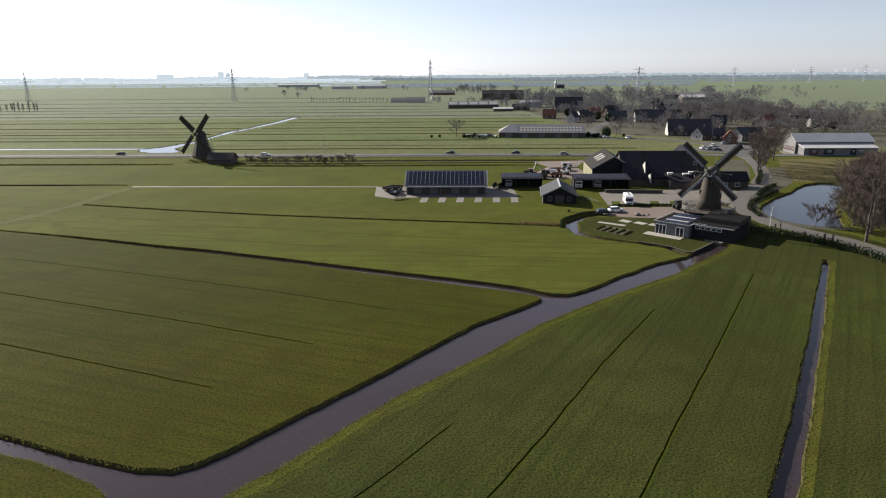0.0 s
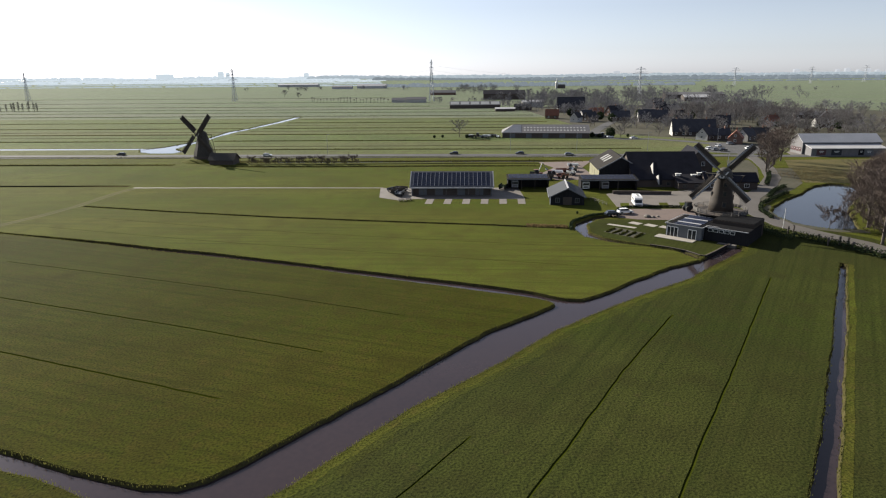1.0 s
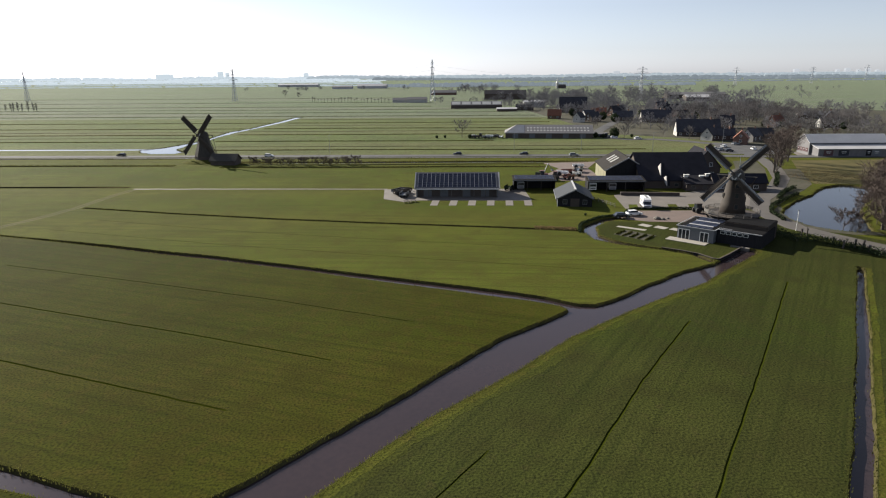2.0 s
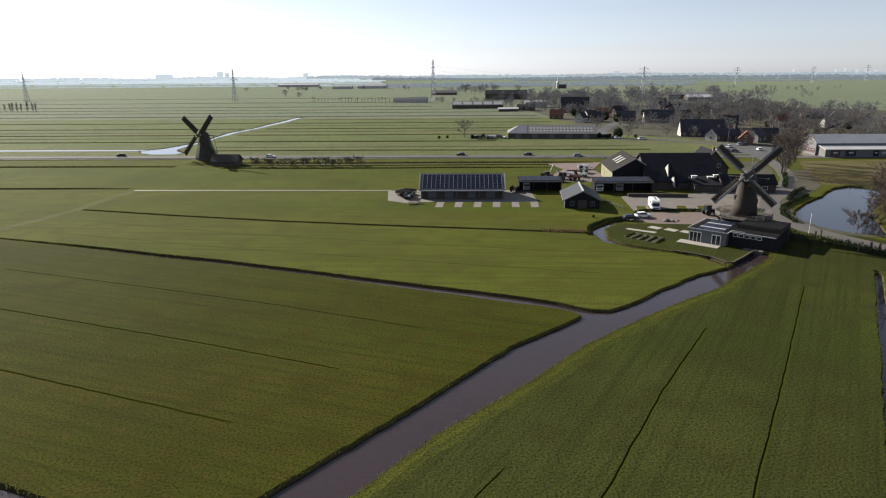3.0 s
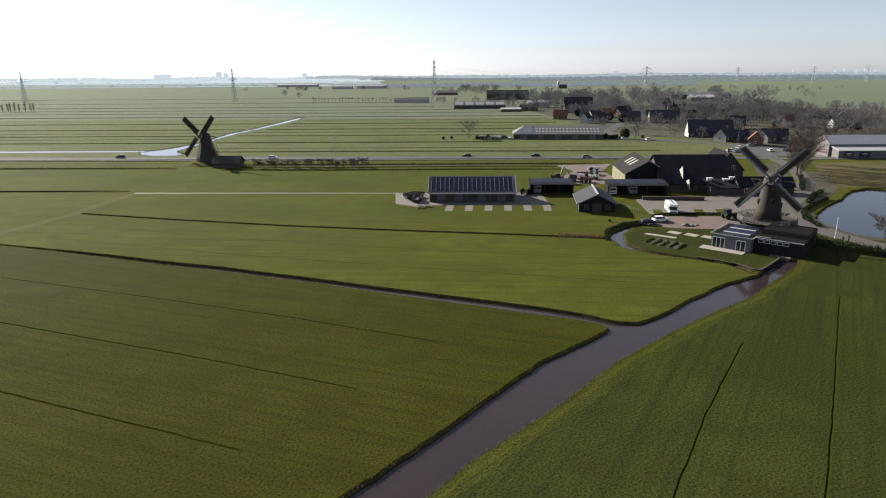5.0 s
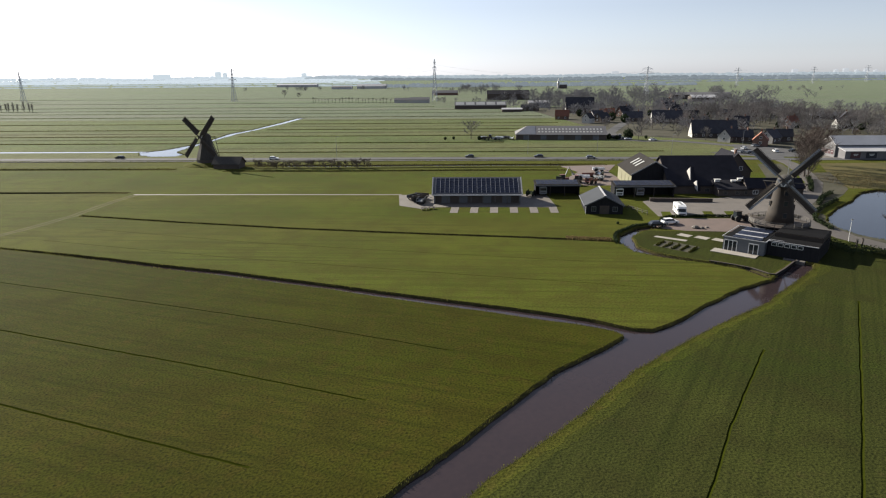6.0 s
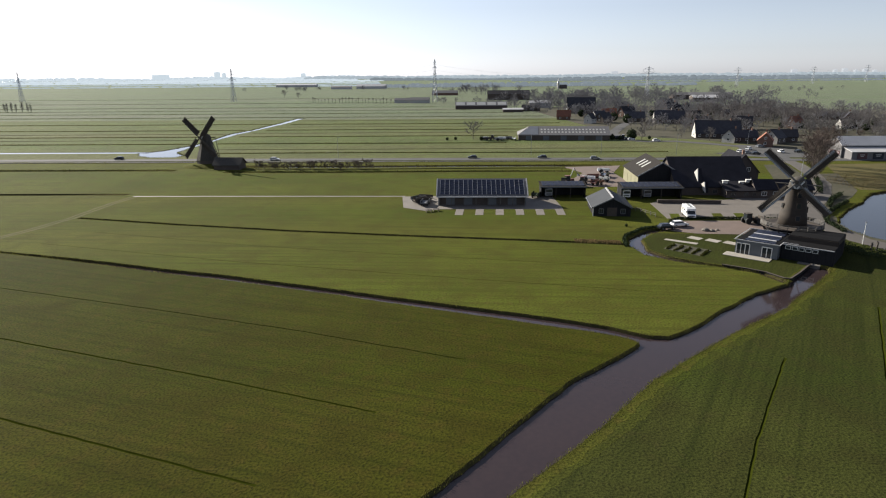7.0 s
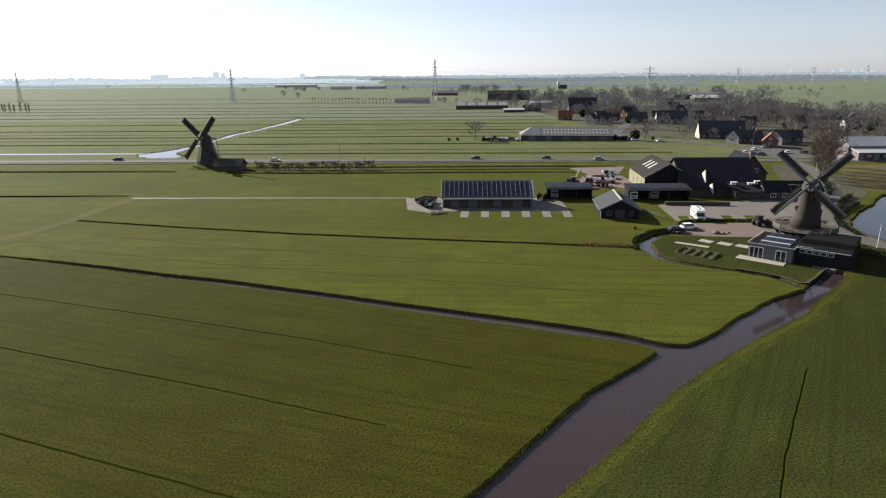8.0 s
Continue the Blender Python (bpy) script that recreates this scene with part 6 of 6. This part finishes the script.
camper(56.0, 186.6, -98)
car(45.2, 172.8, 6, CAR_DARK, "dark blue car parked on the brick forecourt")
car(49.4, 175.6, 10, CAR_WHITE, "white car parked on the brick forecourt")
for x, y, d, p, t in [(132.5, 319, 30, CAR_WHITE, "white car parked at the village square"), (134, 315.5, 30, CAR_GREY, "silver car parked at the village square"),
                      (136.5, 312, 10, CAR_DARK, "dark car parked at the village square"), (151.5, 318, 80, CAR_WHITE, "white car at the village square"),
                      (152.5, 340, 20, CAR_GREY, "silver car beside the red cottage"), (160, 318, 20, CAR_DARK, "dark car at the village square"),
                      (142, 330, 40, CAR_WHITE, "pale car at the village square"), (98, 379, 10, CAR_WHITE, "white car beside the cattle shed"),
                      (110, 372, 15, CAR_WHITE, "white car on the village road"), (176, 293.6, 0, CAR_WHITE, "white car before the shop hall")]:
    car(x, y, d, p, t)
for x, y0, d, p, t in [(-121, 302.5, -2, CAR_GREY, "grey car on the main road"), (-163, 307, 178, CAR_DARK, "dark car on the main road"), (-88, 302.5, -2, CAR_WHITE, "white car on the main road"),
                       (3, 307, 178, CAR_DARK, "dark car on the main road"), (58, 302, -3, CAR_GREY, "grey car on the main road"), (35, 306.5, 177, CAR_DARK, "dark car on the main road")]:
    car(*skew(x, y0), d, p, t)


def truck(x, y, deg, paint, label):
    ob = thing("truck", turned(x, y, deg, 0.03), label, "truck")
    part("cab", Geo().prism([(-1.15, 0.6), (1.15, 0.6), (1.15, 2.7), (-1.15, 2.7)], 1.2, 3.0), paint, ob)
    part("windscreen", Geo().box((3.02, 0, 2.05), (0.05, 2.0, 0.8)), GLASS, ob)
    part("box", Geo().box((-1.2, 0, 1.9), (4.6, 2.3, 2.2)), GREY_PAINT, ob)
    part("grille", Geo().box((3.03, 0, 1.1), (0.06, 1.7, 0.5)), GREY_PAINT, ob)
    for a in (-2.4, 2.0):
        for s in (-1, 1):
            part("wheel", Geo().tube((a, s * 0.85, 0.45), (a, s * 1.15, 0.45), 0.45, 0.45, 12), RUBBER, ob)
    return ob


truck(46.2, 214.0, -90, CAR_WHITE, "white lorry parked inside the cart shed")
truck(52.8, 214.2, -90, CAR_GREY, "pale grey lorry parked inside the cart shed")
truck(22.6, 217.4, -90, CAR_GREY, "grey lorry parked in the dark shed")


def farm_machine(x, y, deg, paint, label, boom=False, trailer=False):
    ob = thing("farm_machine", turned(x, y, deg, 0.05), label, "farm machine", "farm machinery")
    if trailer:
        part("bed", Geo().box((0, 0, 1.0), (4.6, 2.1, 0.25)), paint, ob)
        for s in (-1, 1):
            part("side", Geo().box((0, s * 1.05, 1.4), (4.6, 0.08, 0.7)), paint, ob)
        part("drawbar", Geo().tube((2.3, 0, 0.9), (4.0, 0, 0.5), 0.09), STEEL, ob)
    else:
        part("bonnet", Geo().prism([(-0.5, 0.7), (0.5, 0.7), (0.45, 1.5), (-0.45, 1.5)], 0.2, 2.0), paint, ob)
        part("cab", Geo().prism([(-0.8, 0.9), (0.8, 0.9), (0.65, 2.6), (-0.65, 2.6)], -1.3, 0.2), GLASS, ob)
        part("roof", Geo().box((-0.55, 0, 2.66), (1.7, 1.5, 0.12)), paint, ob)
    for a, r in ((-0.9, 0.8), (1.4, 0.5)):
        for s in (-1, 1):
            part("wheel", Geo().tube((a, s * 0.7, r), (a, s * 1.1, r), r, r, 12), RUBBER, ob)
    if boom:
        part("boom", Geo().tube((0.6, 0.3, 1.6), (2.2, 0.3, 5.2), 0.16, 0.13), STEEL, ob)
        part("dipper", Geo().tube((2.2, 0.3, 5.2), (4.1, 0.3, 2.6), 0.13, 0.1), STEEL, ob)
        part("bucket", Geo().prism([(-0.2, 2.2), (0.8, 2.2), (0.8, 2.9), (-0.2, 2.5)], 3.8, 4.5), GREY_PAINT, ob)
    return ob


rm = random.Random(5)
for x, y, d, p, b, t in [(34, 240, 20, CAR_RED, True, False), (38.5, 238, 70, CAR_RED, False, False), (42, 244, -20, CAR_WHITE, False, True), (45, 248, 10, CAR_RED, False, True),
                         (47.5, 243, 100, GREY_PAINT, False, True), (31, 236, 150, EVERGREEN, False, False), (28, 233, 30, GREY_PAINT, False, True), (50, 252, 60, CAR_GREY, False, True),
                         (52, 262, -5, CAR_WHITE, False, True), (36.5, 233, 0, DARK_WOOD, False, True), (43, 235.5, 40, CAR_RED, False, True), (18.6, 214.6, 70, EVERGREEN, False, True),
                         (-17.5, 207, 20, DARK_WOOD, False, True), (-16.2, 204, 80, GREY_PAINT, False, True), (-18.5, 209.5, 50, GREY_PAINT, False, True), (-16.5, 211, -20, DARK_WOOD, False, True),
                         (14, 387, 30, CAR_WHITE, False, True), (19, 389, 70, GREY_PAINT, False, False), (24, 386, -10, CAR_WHITE, False, True), (28, 388, 30, GREY_PAINT, False, True),
                         (16, 384, 0, DARK_WOOD, False, True), (22, 382, 10, CAR_GREY, False, True), (31, 384, 80, CAR_WHITE, False, True), (92, 386, 20, GREY_PAINT, False, True),
                         (95, 383, -30, CAR_GREY, False, False), (68.6, 178.4, 10, DARK_WOOD, False, False), (71.0, 177.6, 100, DARK_WOOD, False, True)]:
    kind = "farm trailer" if t else "tractor"
    tone = {CAR_RED: "faded red", CAR_WHITE: "white", GREY_PAINT: "dark grey", EVERGREEN: "green", CAR_GREY: "silver grey", DARK_WOOD: "brown"}[p]
    farm_machine(x, y, d, p, "%s %s parked in the open%s" % (tone, kind, " with raised boom" if b else ""), b, t)


# ---- small things about the mill and lane ----
def lamp_post(x, y, h, label, arm=0.0):
    ob = thing("street_lamp", Matrix.Translation((x, y, 0)), label, "street lamp", "lamp posts")
    part("pole", Geo().tube((0, 0, -0.3), (0, 0, h), 0.09, 0.06, 8), WHITE_PAINT if arm == 0 else STEEL, ob)
    part("head", Geo().box((arm / 2, 0, h + 0.04), (max(arm, 0.5), 0.2, 0.12)), STEEL, ob)
    return ob


lamp_post(84.3, 157.6, 5.2, "white pole standing beside the lane")
for x, y in [(31.5, 317), (65.2, 318), (99, 312), (141, 330), (-60, 313)]:
    lamp_post(x, y, 9.5, "tall slim grey road lamp", 1.4)


def pollard(x, y, h, seed):
    rnd = random.Random(seed)
    ob = thing("pollard_willow", Matrix.Translation((x, y, 0)), "stubby dark pollard willow along the lane", "tree", "pollards along the lane")
    g = Geo().tube((0, 0, -0.3), (0.05, 0, h * 0.7), 0.2, 0.17, 7)
    for _ in range(5):
        a, r = rnd.uniform(0, 6.28), rnd.uniform(0.05, 0.2)
        c = Vector((r * math.cos(a), r * math.sin(a), h * rnd.uniform(0.66, 0.86)))
        g.tube(c - Vector((0, 0, 0.2)), c + Vector((0, 0, 0.12)), 0.17, 0.1, 6)
    part("trunk", g, BARK, ob)
    c = Geo()
    for _ in range(26):
        a = rnd.uniform(0, 6.28)
        d = Vector((math.cos(a), math.sin(a), rnd.uniform(0.6, 2.0))).normalized()
        c.tube(Vector((0, 0, h * 0.78)) + d * 0.1, Vector((0, 0, h * 0.78)) + d * rnd.uniform(0.3, 0.55), 0.03, 0.012, 3, False)
    part("shoots", c, TWIG, ob)
    return ob


for i, (x, y) in enumerate([(82.9, 152.7), (84.3, 152.9), (86.1, 141.8), (89.0, 142.2), (90.8, 142.0), (90.0, 139), (91.2, 136.5), (92.2, 136.1), (91.8, 130), (92.9, 128.4), (87.4, 147.5)]):
    pollard(x, y, (1.9, 2.2, 2.0, 2.2, 2.0, 1.5, 1.6, 1.4, 1.9, 1.7, 1.2)[i], i)


def clipped_hedge(line, h, w, label):
    rnd = random.Random(len(line))
    g = Geo()
    for a, b in zip(line, line[1:]):
        a, b = Vector(a), Vector(b)
        n = max(1, int((b - a).length / 0.28))
        for k in range(n):
            for _ in range(18):
                p = a.lerp(b, (k + rnd.random()) / n)
                c = Vector((p.x + rnd.uniform(-w, w) / 2, p.y + rnd.uniform(-w, w) / 2, rnd.uniform(0.05, h)))
                u = Vector((rnd.uniform(-1, 1), rnd.uniform(-1, 1), rnd.uniform(-1, 1))).normalized() * 0.2
                v = u.orthogonal().normalized() * 0.13
                k0 = len(g.v)
                g.v += [tuple(c - u), tuple(c + v), tuple(c + u), tuple(c - v)]
                g.f.append((k0, k0 + 1, k0 + 2, k0 + 3))
    return solid("hedge", g, EVERGREEN, label, "hedge")


clipped_hedge([(46.5, 175.6), (48.8, 180.2), (52, 183.2), (62, 183.4), (72.5, 182.6), (78, 182)], 0.7, 0.5, "low dark hedge between yard and forecourt")
quay = thing("quay", Matrix.Identity(4), "low dark timber revetment round the mill garden", "revetment")
QUAY = [(46.0, 143.2), (49.6, 140.6), (52.4, 138.0), (54.0, 134.4), (55.0, 134.0), (58.6, 137.4), (64.2, 143.2)]
for p, q in zip(QUAY, QUAY[1:]):
    p, q = Vector(p), Vector(q)
    n = max(1, round((q - p).length / 1.2))
    turn_by = math.atan2(q.y - p.y, q.x - p.x)
    for k in range(n):
        c = p.lerp(q, (k + 0.5) / n)
        part("plank", Geo().box((c.x, c.y, -0.28), ((q - p).length / n - 0.04, 0.22, 0.9), turn_by), BLACK_TIMBER, quay)
    part("cap_rail", Geo().box((*((p + q) / 2), 0.2), ((q - p).length, 0.34, 0.08), turn_by), DARK_WOOD, quay)
clipped_hedge([(87, 168), (88.6, 178), (92.6, 185.6), (97.5, 190.8), (104, 197.3), (110, 203)], 1.0, 0.9, "rough dark hedge on the pond bank")
clipped_hedge([(30.6, 157.5), (31.6, 163), (33.2, 166.6), (39.4, 173.2), (46.2, 175.4)], 0.6, 0.7, "low dark hedge along the stream")
# Both widened: dark leaves stand in for part of the mill's shadow.
clipped_hedge([(76.6, 157.0), (77.6, 153.0), (79.0, 149.4), (81.3, 147.0)], 1.9, 3.4, "dark scrub, partly in place of shade, beside the mill")
clipped_hedge([(83, 149.4), (85, 146.5), (88.6, 141.5), (91.5, 134), (93, 126), (94.3, 118)], 1.4, 3.2, "rough dark scrub between lane and meadow")
clipped_hedge([(110, 217), (118, 231), (124, 243)], 1.6, 1.4, "dark hedge along the lane")
clipped_hedge([(100, 196), (107, 206), (115, 214)], 1.2, 1.2, "dark bushes between lane and pond")
slab("bed_border", [(38.4, 155.6), (44.2, 149.6), (48.4, 153.8), (42.4, 160.0)], 0.03, GARDENS, "grey gravel border of the vegetable garden", "garden")
slab("garden_path", [(41.0, 163.0), (47.0, 158.6), (48.0, 159.8), (42.0, 164.0)], 0.035, PALE_STONE, "pale gravel path in the mill garden", "path")
for k in range(5):
    a = Vector((40.6 + k * 1.35, 157.0 - k * 1.35))
    g = Geo()
    for j in range(40):
        c = a + Vector((1.9, 2.2)) * (j / 40 - 0.5) * 1.6 + Vector((rm.uniform(-0.3, 0.3), rm.uniform(-0.3, 0.3)))
        g.tube((c.x, c.y, -0.05), (c.x + rm.uniform(-0.1, 0.1), c.y, rm.uniform(0.15, 0.4)), 0.26, 0.1, 5)
    solid("vegetable_bed", g, BANK, "grey brown bed of winter vegetables", "garden bed", "beds in the mill garden")
for x, y, s in [(54.2, 171.0, 1.0), (55.6, 170.4, 0.7), (57.2, 171.2, 0.5)]:
    g = Geo().lathe([(0.9 * s, 0), (1.0 * s, 0.25 * s), (0.6 * s, 0.6 * s), (0.1, 0.75 * s)], 9)
    solid("rubble_heap", g, CONCRETE, "small pale heap of rubble on the forecourt", "rubble", m=Matrix.Translation((x, y, 0.05)))
for x in (-15.0, -12.9):
    ob = thing("bench", turned(x, 195.0 + (x + 15) * 0.5, 10), "dark wooden picnic bench on the grass", "bench")
    part("tabletop", Geo().box((0, 0, 0.74), (1.8, 0.7, 0.06)), DARK_WOOD, ob)
    for s in (-1, 1):
        part("seat", Geo().box((0, s * 0.7, 0.44), (1.8, 0.28, 0.05)), DARK_WOOD, ob)
        part("leg", Geo().box((s * 0.7, 0, 0.37), (0.08, 1.5, 0.74)), DARK_WOOD, ob)
rail = thing("fence", Matrix.Identity(4), "weathered wooden yard fence beside the small barn", "fence")
for k in range(8):
    x, y = 41.8 + k * 0.75, 200.5 - k * 2.0
    part("post", Geo().box((x, y, 0.55), (0.12, 0.12, 1.3)), SPAR, rail)
for z in (0.55, 1.0):
    part("rail", Geo().tube((41.8, 200.5, z), (47.05, 186.5, z), 0.05, 0.05, 4), SPAR, rail)


# ---- rough growth on banks and ditch sides ----
MOUTH = Vector((19.6, 107.4))       # where the field ditch opens into the canal


def bank_growth(name, lines, step, tall, wide, material, label, per=2, seed=1, inset=0.0):
    rnd = random.Random(seed)
    v, f = [], []
    for line in lines:
        n = len(line)
        for i in range(n - 1):
            a, b = Vector(line[i]), Vector(line[i + 1])
            ln = (b - a).length
            if ln < 1e-6:
                continue
            d = (b - a) / ln
            nrm = Vector((-d.y, d.x))
            for k in range(max(1, int(ln / step))):
                t = (k + rnd.random()) * step / ln
                if t > 1:
                    continue
                c = a.lerp(b, t)
                if (c - MOUTH).length < 4 and height(c.x, c.y) < -0.15:
                    continue
                dense = 0.5 + 0.8 * noise.noise(Vector((c.x * 0.18, c.y * 0.18, seed)))
                for _ in range(per):
                    p = c + nrm * (rnd.gauss(0, wide) + inset)
                    h = tall * rnd.uniform(0.4, 1.15) * (0.6 + dense * 0.6)
                    w = tall * rnd.uniform(0.35, 0.8)
                    e = Vector((math.cos(rnd.uniform(0, 3.14)), math.sin(rnd.uniform(0, 3.14)))) * w * 0.5
                    lean = Vector((rnd.uniform(-0.3, 0.3), rnd.uniform(-0.3, 0.3))) * h
                    z = -0.12
                    k0 = len(v)
                    v += [(p.x - e.x, p.y - e.y, z), (p.x + e.x, p.y + e.y, z), (p.x + e.x * 0.6 + lean.x, p.y + e.y * 0.6 + lean.y, h * 0.8),
                          (p.x + lean.x, p.y + lean.y, h), (p.x - e.x * 0.7 + lean.x, p.y - e.y * 0.7 + lean.y, h * 0.75)]
                    f.append((k0, k0 + 1, k0 + 2, k0 + 3, k0 + 4))
    me = bpy.data.meshes.new(name)
    me.from_pydata(v, [], f)
    me.materials.append(material)
    return tagged(new(name, me), label, "grass", kind="stuff")


near = [c[0] + [c[0][0]] for c in carves[:1]]
bank_growth("bank_grass", near, 0.12, 0.11, 0.22, RIM, "rough grass tufts, coloured as sunlit, along the canal banks", 3, 2)
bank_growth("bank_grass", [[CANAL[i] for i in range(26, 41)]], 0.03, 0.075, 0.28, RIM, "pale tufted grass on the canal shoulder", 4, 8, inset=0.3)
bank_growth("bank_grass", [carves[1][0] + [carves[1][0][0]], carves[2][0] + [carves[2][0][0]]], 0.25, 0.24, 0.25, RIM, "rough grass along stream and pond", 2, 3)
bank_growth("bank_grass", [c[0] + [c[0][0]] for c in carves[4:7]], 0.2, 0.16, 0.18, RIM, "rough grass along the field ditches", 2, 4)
far = [[*c[0]] for c in carves[7:] if c[1] > 0.5 and c[3][3] - c[3][1] < 40 and c[2] > 0.75]
bank_growth("ditch_reed", far, 0.4, 0.42, 0.2, BANK, "dark rough growth along the far ditches", 2, 5)
bank_growth("ditch_reed", [carves[3][0] + [carves[3][0][0]]], 0.6, 0.4, 0.3, BANK, "dark rough growth along the mill race", 2, 6)
bank_growth("reed_bed", [[(126 + k * 3.2, 222 + k * 1.2 + j * 3.5) for k in range(10)] for j in range(8)], 0.16, 0.22, 3.5, REED, "dry brown reeds north of the pond", 3, 7)
bank_growth("brush_heap", [[(20 + k * 1.3, 162.6 - k * 0.25 + j * 0.5) for k in range(9)] for j in range(3)], 0.12, 0.3, 0.4, REED, "pale heap of cut reed beside the ditch", 4, 12)
